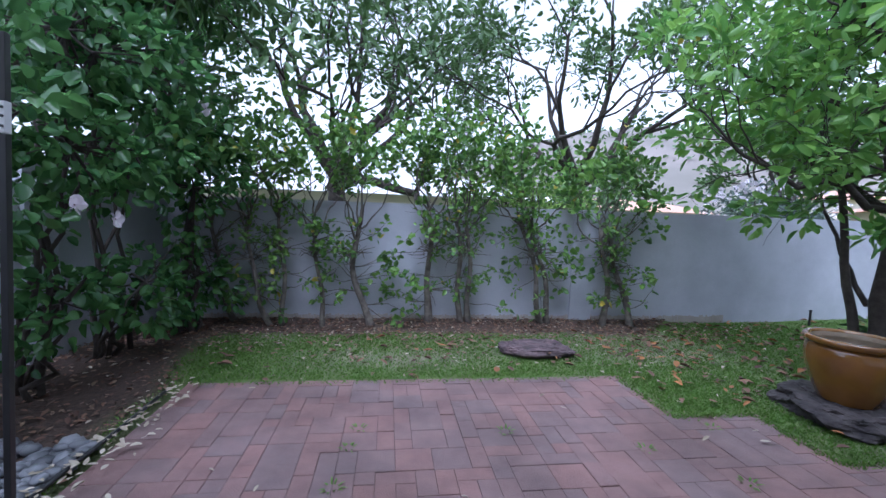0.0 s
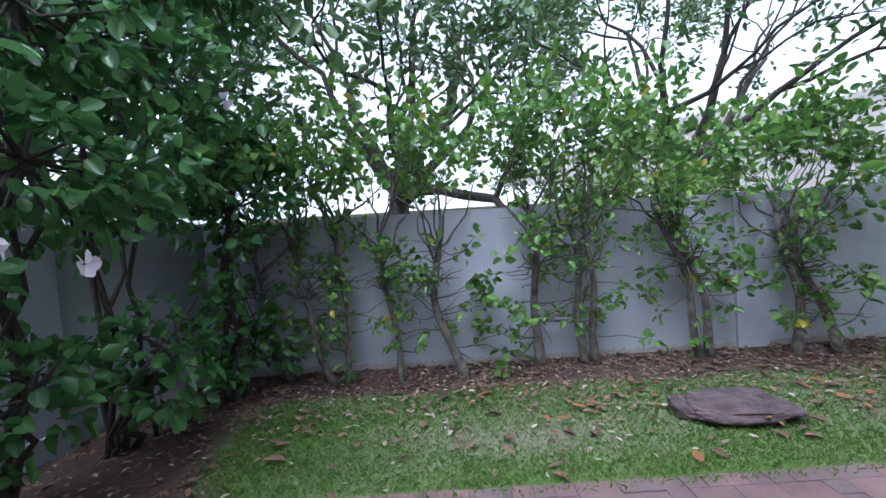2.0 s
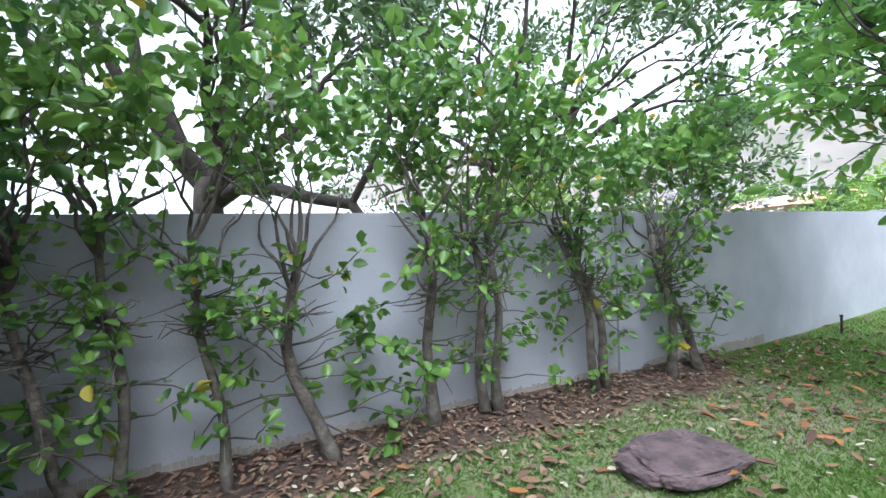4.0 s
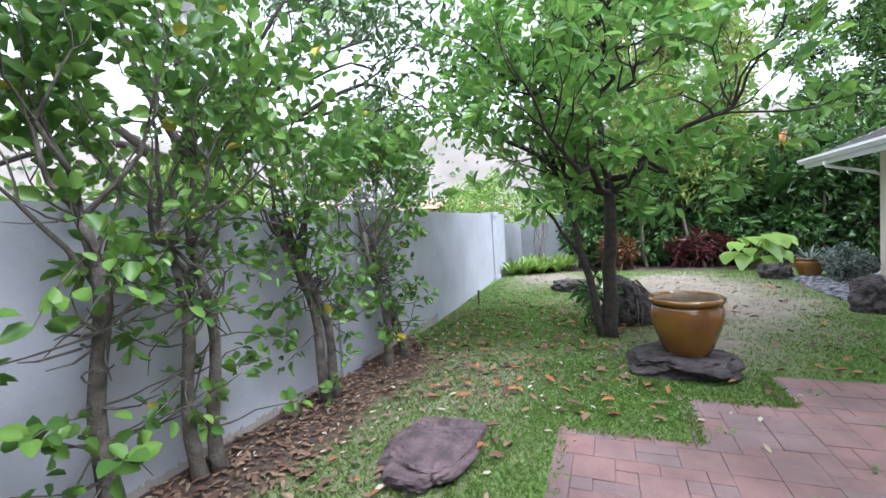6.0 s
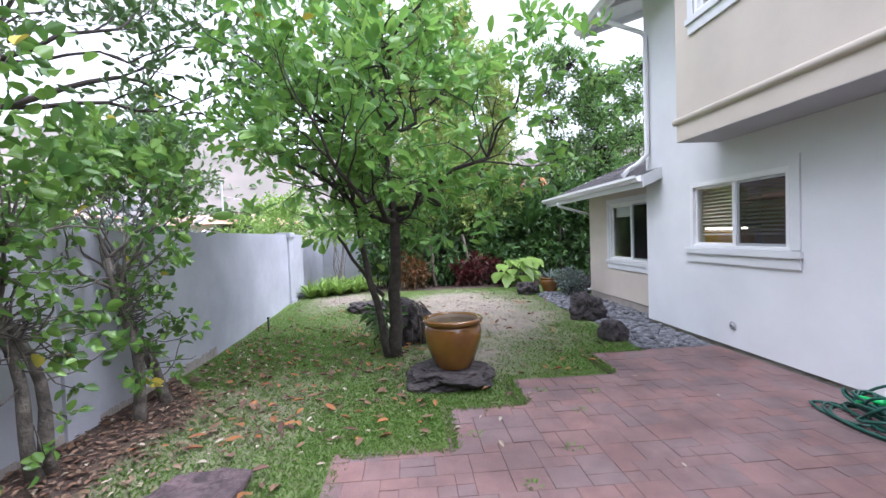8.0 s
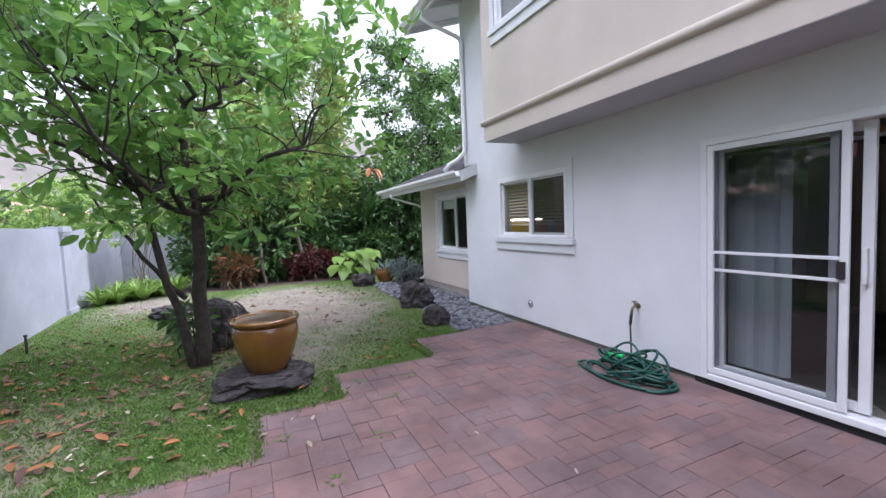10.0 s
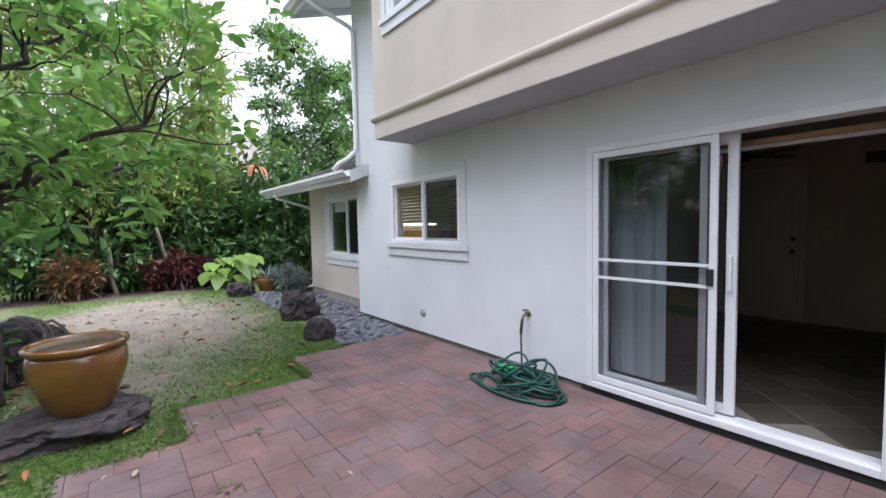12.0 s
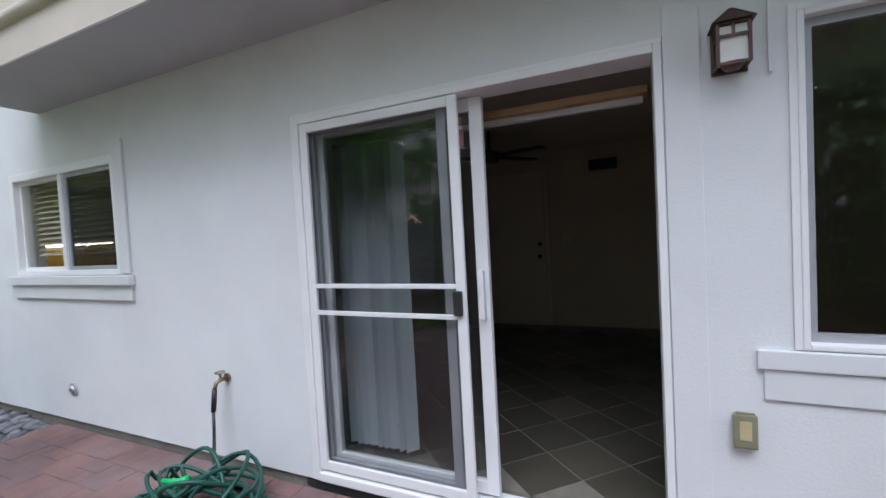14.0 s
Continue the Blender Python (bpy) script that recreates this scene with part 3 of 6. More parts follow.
# projecting upper storey in tan, with its hollow soffit box
UW = (2.1, 3.70, 3.96, 5.1)
structure("wall_upper_storey", wall_y(-4.6, BOX_X, BOX_Y - 0.15, BOX_Y, 2.59, 5.3, (UW,)), STUCCO_TAN, "tan stucco front of the projecting upper storey", "house wall")
structure("wall_upper_cheek", Geo().box(BOX_X - 0.15, BOX_X, HOUSE_Y - 0.1, BOX_Y - 0.15, 2.59, 5.3), STUCCO_TAN, "tan stucco cheek of the upper storey", "house wall")
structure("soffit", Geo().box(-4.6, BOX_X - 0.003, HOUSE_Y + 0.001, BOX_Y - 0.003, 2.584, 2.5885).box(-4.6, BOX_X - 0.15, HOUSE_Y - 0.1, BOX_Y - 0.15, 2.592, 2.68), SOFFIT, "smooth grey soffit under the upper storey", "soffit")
mold = Geo().tube([(-4.6, BOX_Y - 0.005, 2.835), (BOX_X + 0.02, BOX_Y - 0.005, 2.835)], 0.045, 12)
mold.tube([(BOX_X + 0.005, BOX_Y + 0.03, 2.835), (BOX_X + 0.005, HOUSE_Y, 2.835)], 0.045, 12)
structure("trim", mold, STUCCO_TAN, "rounded tan stucco band round the upper storey", "moulding", smooth=True)


def side_box(name, x0, x1, y0, y1, z0, z1, mat, label, category):
    return structure(name, Geo().box(x0, x1, y0, y1, z0, z1), mat, label, category)


# back of the house: closes it
side_box("wall_back", -4.2, 5.55, -8.2, -8.0, -0.05, 5.3, STUCCO, "plain back wall of the house", "house wall")
side_box("wall_west", -4.4, -4.2, -8.2, HOUSE_Y, -0.05, 5.3, STUCCO, "plain end wall of the house", "house wall")
side_box("ceiling_upper", -4.2, 5.55, -8.0, HOUSE_Y - 0.2, 2.62, 2.75, ROOM_CEILING, "plain floor slab of the upper storey", "ceiling")
# main roof
rg = Geo()
e0, e1, ez, ry, rz = -4.9, 6.6, 5.13, -4.5, 6.7
for (y0, z0, y1, z1) in ((0.1, ez, ry, rz),):
    rg.quad((e0, y0, z0 + 0.06), (e1, y0, z0 + 0.06), (e1, y1, z1 + 0.06), (e0, y1, z1 + 0.06))
    rg.quad((e1, y0, z0), (e0, y0, z0), (e0, y1, z1), (e1, y1, z1))
    rg.quad((e1, y0, z0), (e1, y1, z1), (e1, y1, z1 + 0.06), (e1, y0, z0 + 0.06))
rg.quad((e0, ry, rz + 0.06), (e1, ry, rz + 0.06), (e1, -8.9, ez), (e0, -8.9, ez))
main_roof = structure("roof", rg, SHINGLE, "grey shingled main roof with deep eaves", "roof")
sof = Geo()
sof.quad((e1 - 0.02, 0.08, ez - 0.012), (e0, 0.08, ez - 0.012), (e0, ry, rz - 0.012), (e1 - 0.02, ry, rz - 0.012))
part("soffit_boards", sof, TRIM, main_roof, "white painted eave boards")
for i in range(12):
    yy = 6.6 - i * 0.95
    r = Geo()
    r.v = [(yy - 0.045, 0.07, ez - 0.10), (yy + 0.045, 0.07, ez - 0.10), (yy + 0.045, -1.2, ez + 0.32), (yy - 0.045, -1.2, ez + 0.32),
           (yy - 0.045, 0.07, ez - 0.014), (yy + 0.045, 0.07, ez - 0.014), (yy + 0.045, -1.2, ez + 0.42), (yy - 0.045, -1.2, ez + 0.42)]
    r.f = [(0, 3, 2, 1), (4, 5, 6, 7), (0, 1, 5, 4), (1, 2, 6, 5), (2, 3, 7, 6), (3, 0, 4, 7)]
    part("rafter", r, TRIM, main_roof, "white painted rafter tail")
part("fascia", Geo().box(e0, e1, 0.07, 0.1, ez - 0.13, ez + 0.05, 0.004), TRIM, main_roof, "white fascia board")
barge = Geo()
barge.v = [(e1 - 0.03, 0.1, ez - 0.13), (e1 + 0.005, 0.1, ez - 0.13), (e1 + 0.005, 0.1, ez + 0.08), (e1 - 0.03, 0.1, ez + 0.08),
           (e1 - 0.03, ry, rz - 0.13), (e1 + 0.005, ry, rz - 0.13), (e1 + 0.005, ry, rz + 0.08), (e1 - 0.03, ry, rz + 0.08)]
barge.f = [(0, 1, 2, 3), (7, 6, 5, 4), (1, 5, 6, 2), (0, 3, 7, 4), (3, 2, 6, 7), (0, 4, 5, 1)]
part("bargeboard", barge, TRIM, main_roof, "white bargeboard")


def gutter(x0, x1, y, z, parent):
    g = Geo()
    prof = [(0.0, 0.0), (0.0, -0.10), (0.07, -0.10), (0.10, -0.05), (0.12, -0.045), (0.12, 0.0), (0.11, 0.0), (0.11, -0.035), (0.065, -0.085), (0.012, -0.085), (0.012, 0.0)]
    i = len(g.v)
    for x in (x0, x1):
        g.v += [(x, y + a, z + b) for a, b in prof]
    n = len(prof)
    for k in range(n):
        a, b = i + k, i + (k + 1) % n
        g.f.append((a, b, b + n, a + n))
    g.f += [(i, i + 1, i + 2, i + 9), (i + 2, i + 3, i + 8, i + 9), (i + n, i + n + 9, i + n + 2, i + n + 1), (i + n + 2, i + n + 9, i + n + 8, i + n + 3)]
    return part("gutter", g, VINYL, parent, "white metal rain gutter")


gutter(e0, e1, 0.1, ez + 0.03, main_roof)

# annex with its low roof
AY = -1.0
annex_win = (6.08, 7.84, 0.90, 2.06)
structure("wall_annex", wall_y(5.75, 8.9, AY - 0.2, AY, 0.11, 2.45, (annex_win,)), STUCCO_TAN, "tan stucco wall of the annex", "house wall")
structure("wall_annex_end", Geo().box(8.7, 8.9, -5.5, AY - 0.2, 0.16, 2.45), STUCCO_TAN, "tan stucco end wall of the annex", "house wall")
structure("foundation_annex", Geo().box(5.75, 8.885, -5.5, AY - 0.012, -0.08, 0.10), CONCRETE, "grey concrete footing of the annex", "footing")
structure("wall_annex_back", Geo().box(5.75, 8.7, -5.5, -5.3, 0.16, 3.0), STUCCO_TAN, "plain back wall of the annex", "house wall")
structure("ceiling_annex", Geo().box(5.75, 8.7, -5.3, AY - 0.2, 2.38, 2.45), ROOM_CEILING, "plain annex ceiling", "ceiling")
structure("floor_annex", Geo().box(5.75, 8.7, -5.3, AY - 0.2, 0.10, 0.165), GROUT, "plain annex floor", "floor")
SL = 0.40      # rise of the annex roof per metre
AX0, AX1, AE, AZ = 5.33, 9.95, -0.3, 2.35
ar = Geo()
ay1 = -3.4
az1 = AZ + SL * (AE - ay1)
ar.v = [(AX0, AE, AZ), (AX1, AE, AZ), (AX1, ay1, az1), (AX0, ay1, az1), (AX0, AE, AZ - 0.05), (AX1, AE, AZ - 0.05), (AX1, ay1, az1 - 0.05), (AX0, ay1, az1 - 0.05)]
ar.v = [(x if x > AX0 or y > -0.5 else 5.752, y, z) for x, y, z in ar.v]
ar.f = [(0, 1, 2, 3), (7, 6, 5, 4), (0, 4, 5, 1), (1, 5, 6, 2), (3, 7, 4, 0)]
# the roof stops at the tall wall: the part beyond the corner ends at the wall's face
ar.v[3], ar.v[7] = (5.752, ay1, az1), (5.752, ay1, az1 - 0.05)
ar.v[0], ar.v[4] = (5.752, AE, AZ), (5.752, AE, AZ - 0.05)
lug = len(ar.v)
zt = AZ + SL * (AE - HOUSE_Y)
ar.v += [(AX0, AE, AZ), (5.752, AE, AZ), (5.752, HOUSE_Y, zt), (AX0, HOUSE_Y, zt), (AX0, AE, AZ - 0.05), (5.752, AE, AZ - 0.05), (5.752, HOUSE_Y, zt - 0.05), (AX0, HOUSE_Y, zt - 0.05)]
ar.f += [tuple(lug + k for k in f) for f in ((0, 1, 2, 3), (7, 6, 5, 4), (0, 4, 5, 1), (3, 7, 4, 0))]
annex_roof = structure("roof_annex", ar, DARK, "low grey shingled roof of the annex with a white gutter", "roof")
part("roof_back", Geo().box(5.752, AX1, -6.2, ay1, az1 - 0.3, az1 - 0.02), SHINGLE, annex_roof)
part("fascia", Geo().box(AX0, AX1, AE - 0.03, AE - 0.004, AZ - 0.17, AZ - 0.012, 0.004), TRIM, annex_roof, "white fascia board")
eb = Geo()
for x in (AX0 - 0.028, AX0):
    eb.v += [(x, AE, AZ - 0.17), (x, AE, AZ + 0.012), (x, HOUSE_Y + 0.002, zt + 0.012), (x, HOUSE_Y + 0.002, zt - 0.17)]
eb.f = [(0, 1, 2, 3), (7, 6, 5, 4), (0, 4, 5, 1), (1, 5, 6, 2), (2, 6, 7, 3), (3, 7, 4, 0)]
part("bargeboard", eb, TRIM, annex_roof, "white bargeboard return")
eb2 = Geo()
for x in (AX1, AX1 + 0.028):
    eb2.v += [(x, AE, AZ - 0.15), (x, AE, AZ + 0.012), (x, ay1, az1 + 0.012), (x, ay1, az1 - 0.15)]
eb2.f = [(0, 3, 2, 1), (4, 5, 6, 7), (0, 1, 5, 4), (1, 2, 6, 5), (2, 3, 7, 6), (3, 0, 4, 7)]
part("bargeboard", eb2, TRIM, annex_roof, "white bargeboard")
under = Geo()
under.quad((AX1, AE, AZ - 0.06), (5.752, AE, AZ - 0.06), (5.752, AY, AZ - 0.06 + SL * (AE - AY)), (AX1, AY, AZ - 0.06 + SL * (AE - AY)))
part("eave_boards", under, TRIM, annex_roof, "white eave boards")
gutter(AX0, AX1 + 0.03, AE, AZ + 0.015, annex_roof)


def pipe(name, pts, r, parent=None, label="white round downpipe"):
    g = Geo().tube(pts, r, 10)
    ob = part(name, g, VINYL, parent, "", True)
    if not parent:
        tagged(ob, label, "downpipe")
    return ob


pipe("downpipe", [(5.72, 0.14, 5.03), (5.72, 0.12, 4.93), (5.70, -0.02, 4.86), (5.64, -0.50, 4.68), (5.63, -0.56, 4.62), (5.63, -0.565, 4.5),
                  (5.63, -0.565, 2.78), (5.63, -0.55, 2.71), (5.66, -0.42, 2.58), (5.72, -0.30, 2.51), (5.78, -0.22, 2.40)], 0.038, None,
     "white downpipe from the upper gutter to the annex roof")
pipe("downpipe", [(8.99, -0.24, 2.22), (8.99, -0.28, 2.14), (8.95, -0.95, 1.95), (8.94, -1.05, 1.88), (8.94, -1.05, 0.2), (8.94, -1.0, 0.12), (8.94, -0.85, 0.10)], 0.028, None,
     "white downpipe at the annex corner")


# ---- windows ----
def window(name, hole, y, label, split, sill, f=0.042, grey_all=False, proud=0.05, depth=0.07):
    """A two-light vinyl slider in a hole (x0, x1, z0, z1) of a wall whose face is at y."""
    x0, x1, z0, z1 = hole
    w = thing(name, label, "window", (0, 0, 0), "", "structure")
    fr = Geo()
    ya, yb = y - depth, y + 0.012
    fr.box(x0, x0 + f, ya, yb, z0, z1, 0.006).box(x1 - f, x1, ya, yb, z0, z1, 0.006)
    fr.box(x0 + f, x1 - f, ya, yb, z1 - f, z1, 0.006).box(x0 + f, x1 - f, ya, yb, z0, z0 + f, 0.006)
    part("window_frame", fr, VINYL, w)
    e = 0.024
    fin = Geo().box(x0 - e, x0, y + 0.001, y + 0.009, z0, z1 + e, 0.002).box(x1, x1 + e, y + 0.001, y + 0.009, z0, z1 + e, 0.002)
    part("outer_flange", fin.box(x0, x1, y + 0.001, y + 0.009, z1, z1 + e, 0.002), VINYL, w)
    part("mullion", Geo().box(split - 0.028, split + 0.028, y - 0.05, y + 0.002, z0 + f, z1 - f, 0.005), VINYL, w)
    for a, b, m, yy, grey in ((x0 + f, split - 0.028, GLASS_SCREEN, y - 0.03, True), (split + 0.028, x1 - f, GLASS, y - 0.045, False)):
        s = 0.03
        sash = Geo().box(a, a + s, yy - 0.014, yy + 0.014, z0 + f, z1 - f).box(b - s, b, yy - 0.014, yy + 0.014, z0 + f, z1 - f)
        sash.box(a + s, b - s, yy - 0.014, yy + 0.014, z1 - f - s, z1 - f).box(a + s, b - s, yy - 0.014, yy + 0.014, z0 + f, z0 + f + s)
        part("sash", sash, GREY_ALU if grey or grey_all else VINYL, w, "grey screen frame" if grey or grey_all else "white sash")
        p = part("pane", Geo().box(a + s, b - s, yy - 0.003, yy + 0.003, z0 + f + s, z1 - f - s), m, w, "insect screen over glass" if grey else "clear glass pane")
        p.visible_shadow = False
    if sill:
        sx0, sx1 = sill
        part("window_sill", Geo().box(sx0, sx1, y + 0.002, y + proud, z0 - 0.075, z0 - 0.004, 0.006), TRIM, w, "white painted sill board")
        part("apron", Geo().box(sx0 + 0.02, sx1 - 0.02, y + 0.002, y + proud * 0.5, z0 - 0.19, z0 - 0.077, 0.005), TRIM, w, "white painted apron board")
    return w


w1 = window("window_1", WIN1, HOUSE_Y, "white vinyl sliding window with brown blinds behind, on the stucco wall", 3.86, (2.95, 4.74))
part("side_trim", Geo().box(2.975, 3.09, HOUSE_Y + 0.002, HOUSE_Y + 0.022, 1.262, 2.235, 0.004), TRIM, w1, "white side board")
wr = window("window_2", WINR, HOUSE_Y, "white vinyl window with grey inner frame and dark room behind", -1.82, (-2.9, -0.735), 0.022, True, 0.02)
wa = window("window_3", annex_win, AY, "white vinyl window of the tan annex wall", 6.98, (5.94, 7.98))
part("casing", Geo().box(5.97, 7.96, AY + 0.012, AY + 0.024, 2.075, 2.17, 0.004).box(7.865, 7.96, AY + 0.012, AY + 0.024, 0.91, 2.073, 0.004), TRIM, wa, "white casing boards")
wu = window("window_4", UW, BOX_Y, "white window of the tan upper storey", 2.9, (1.95, 3.84))
part("casing", Geo().box(3.725, 3.82, BOX_Y + 0.012, BOX_Y + 0.026, 3.96, 5.2, 0.004), TRIM, wu, "white casing board")

# ---- sliding door ----
sx0, sx1, sz0, sz1 = SLIDER
door = thing("door_1", "white sliding patio door, half open, with a closed insect screen", "sliding door", (0, 0, 0), "", "structure")
fr = Geo()
for a, b in ((sx0, sx0 + 0.030), (sx1 - 0.034, sx1)):
    fr.box(a, b, HOUSE_Y - 0.15, HOUSE_Y + 0.015, sz0, sz1, 0.005)
fr.box(sx0 + 0.030, sx1 - 0.034, HOUSE_Y - 0.15, HOUSE_Y + 0.015, sz1 - 0.034, sz1, 0.005)
part("door_frame", fr, VINYL, door)
fin = Geo().box(sx1, sx1 + 0.02, HOUSE_Y + 0.001, HOUSE_Y + 0.012, sz0, sz1 + 0.018, 0.003).box(sx0, sx1, HOUSE_Y + 0.001, HOUSE_Y + 0.012, sz1, sz1 + 0.018, 0.003)
part("outer_flange", fin, VINYL, door)
part("threshold", Geo().box(sx0 + 0.030, sx1 - 0.035, HOUSE_Y - 0.15, HOUSE_Y + 0.02, sz0, sz0 + 0.05, 0.006).box(sx0 + 0.030, sx1 - 0.035, HOUSE_Y - 0.03, HOUSE_Y - 0.015, sz0 + 0.05, sz0 + 0.065), VINYL, door, "white ribbed threshold")


def leaf_frame(x0, x1, y, z0, z1, w, t):
    g = Geo()
    g.box(x0, x0 + w, y - t, y, z0, z1, 0.004).box(x1 - w, x1, y - t, y, z0, z1, 0.004)
    g.box(x0 + w, x1 - w, y - t, y, z1 - w, z1, 0.004).box(x0 + w, x1 - w, y - t, y, z0, z0 + w, 0.004)
    return g


zb, zt_ = sz0 + 0.066, sz1 - 0.036
scr = part("screen_panel", leaf_frame(0.39, 1.339, HOUSE_Y + 0.006, zb, zt_, 0.05, 0.022), VINYL, door, "white screen door frame")
part("screen_bar", Geo().box(0.44, 1.289, HOUSE_Y - 0.012, HOUSE_Y + 0.004, 1.158, 1.182, 0.003), VINYL, scr)
part("screen_bar", Geo().box(0.44, 1.289, HOUSE_Y - 0.012, HOUSE_Y + 0.004, 1.008, 1.032, 0.003), VINYL, scr)
mesh_pane = part("screen_mesh", Geo().box(0.441, 1.289, HOUSE_Y - 0.010, HOUSE_Y - 0.008, zb + 0.05, zt_ - 0.05),
                 glass_material("dark insect mesh", (0.95, 0.955, 0.96), 0.03, (0.06, 0.06, 0.065), 0.0), scr, "fine dark insect mesh")
mesh_pane.visible_shadow = False
part("screen_latch", Geo().box(0.405, 0.45, HOUSE_Y + 0.006, HOUSE_Y + 0.028, 1.03, 1.15, 0.006), BLACK, scr, "black latch")
fixed = part("fixed_panel", leaf_frame(0.47, 1.339, HOUSE_Y - 0.04, zb, zt_, 0.05, 0.03), GREY_ALU, door, "grey fixed glass leaf")
gp = part("pane", Geo().box(0.52, 1.289, HOUSE_Y - 0.058, HOUSE_Y - 0.052, zb + 0.055, zt_ - 0.055), GLASS, fixed, "clear glass")
gp.visible_shadow = False
slide = part("sliding_panel", leaf_frame(0.30, 1.32, HOUSE_Y - 0.085, zb, zt_, 0.065, 0.035), VINYL, door, "white glass leaf slid behind the screen")
gp2 = part("pane", Geo().box(0.365, 1.255, HOUSE_Y - 0.105, HOUSE_Y - 0.099, zb + 0.065, zt_ - 0.065), GLASS, slide, "clear glass")
gp2.visible_shadow = False
part("handle", Geo().box(0.318, 0.345, HOUSE_Y - 0.085, HOUSE_Y - 0.045, 1.0, 1.24, 0.006), VINYL, slide, "white pull handle")
part("sticker", Geo().box(0.40, 0.455, HOUSE_Y - 0.0985, HOUSE_Y - 0.0965, 1.85, 1.93), material("red warning sticker", (0.35, 0.03, 0.03), (0.4, 0.3, 0.3), 0.5, 60), slide, "red and white sticker")
structure("trim_door", Geo().box(-0.585, sx0 - 0.004, HOUSE_Y + 0.002, HOUSE_Y + 0.012, 0.05, 2.235, 0.003), STUCCO, "flat painted board beside the sliding door", "trim")

# ---- the dark room behind the sliding door ----
FZ = 0.088
structure("floor_room", Geo().box(-4.2, 2.45, -4.6, HOUSE_Y - 0.2, FZ - 0.1, FZ - 0.004), GROUT, "pale grout bed of the tiled room floor", "floor")
side_box("wall_room_back", -4.2, 5.55, -4.75, -4.6, FZ, 2.62, ROOM_WALL, "cream painted back wall of the room", "wall")
side_box("wall_partition", 2.45, 2.57, -4.6, HOUSE_Y - 0.2, FZ, 2.62, ROOM_WALL, "cream painted partition wall", "wall")
side_box("ceiling_room", -4.2, 5.55, -4.6, HOUSE_Y - 0.2, 2.45, 2.6, ROOM_CEILING, "off-white room ceiling", "ceiling")
side_box("floor_kitchen", 2.57, 5.55, -4.6, HOUSE_Y - 0.2, FZ - 0.1, FZ, TILE, "tiled kitchen floor", "floor")

# ---- planting ----
def crown(rng, tips, per, radius, leaf_len, leaf_w, mat, th, name="crown", label="", flat=0.5, droop=0.3, fold=0.25, out=0.7):
    P, D = rosettes(rng, tips, per, radius, out)
    s = rng.uniform(0.6, 1.2, len(P))
    return leaf_part(name, rng, P, D, leaf_len * s, leaf_w * s, mat, th, label, flat=flat, droop=droop, fold=fold)


def stem(g, rng, a, b, r0, r1, wob=0.04, n=8, sides=8):
    a, b = Vector(a), Vector(b)
    pts = [a + (b - a) * (i / n) + Vector(rng.normal(0, wob, 3)) * (0.0 if i in (0, n) else 1.0) for i in range(n + 1)]
    g.tube(pts, [r0 + (r1 - r0) * (i / n) ** 0.7 for i in range(n + 1)], sides)
    return pts


fan = lambda n, tilt, phase, z=1.0: [(math.cos(2 * math.pi * i / n + phase) * tilt, math.sin(2 * math.pi * i / n + phase) * tilt, z) for i in range(n)]

# the broad-leaved tree on the lawn: a main trunk that forks, and a slimmer one leaning away
rng = np.random.default_rng(5)
lt = thing("tree", "leafy broad-leaved lawn tree with two dark trunks from one foot", "tree", (4.48, 3.57, 0.03))
g, tips = Geo(), []
ta = stem(g, rng, (0.0, -0.03, -0.1), (0.03, -0.08, 1.70), 0.098, 0.064, 0.014, 8, 10)
tb_ = stem(g, rng, (-0.02, 0.05, -0.1), (0.02, 0.44, 1.95), 0.056, 0.032, 0.014, 8, 8)
tc_ = stem(g, rng, (0.05, 0.10, 0.75), (0.30, 0.85, 1.75), 0.03, 0.018, 0.02, 6, 6)
td_ = stem(g, rng, ta[-1], (0.0, 0.06, 3.3), 0.06, 0.026, 0.04, 8, 8)
MAIN_LIMBS = ((0, (0.05, 0.80, 0.50), 1.55), (0, (0.40, -0.80, 0.42), 1.5), (0, (-0.80, 0.35, 0.35), 1.4), (1, (-0.5, -0.85, 0.40), 1.4), (3, (0.6, 0.55, 0.6), 1.3),
              (4, (-0.3, 0.85, 0.55), 1.3), (5, (0.3, -0.8, 0.7), 1.15), (6, (-0.7, -0.1, 0.7), 1.0), (7, (0.6, 0.2, 0.8), 0.9))
for start, d, length in MAIN_LIMBS:
    d = Vector(d).normalized()
    base = Vector(td_[start])
    top = base + d * length
    limb = stem(g, rng, base, top, 0.046 - 0.003 * start, 0.020, 0.05, 6, 7)
    for k in range(2, 7):
        for side in range(2):
            az = rng.uniform(0, 2 * math.pi)
            out = Vector((math.cos(az), math.sin(az), rng.uniform(-0.15, 0.45))) + d * 0.5
            grow(g, rng, limb[k], out, 0.52 * rng.uniform(0.8, 1.3), 0.014, 2, tips, 0.45, (2, 2), 0.7, 0.08, 0.78, 6, 1)
    grow(g, rng, top, d + Vector((0, 0, 0.3)), 0.6, 0.018, 3, tips, 0.4, (2, 3), 0.65, 0.2, 0.8, 6, 0)
grow(g, rng, td_[-1], (0.0, 0.0, 1.0), 0.7, 0.022, 3, tips, 0.4, (2, 3), 0.65, 0.2, 0.8, 6, 0)
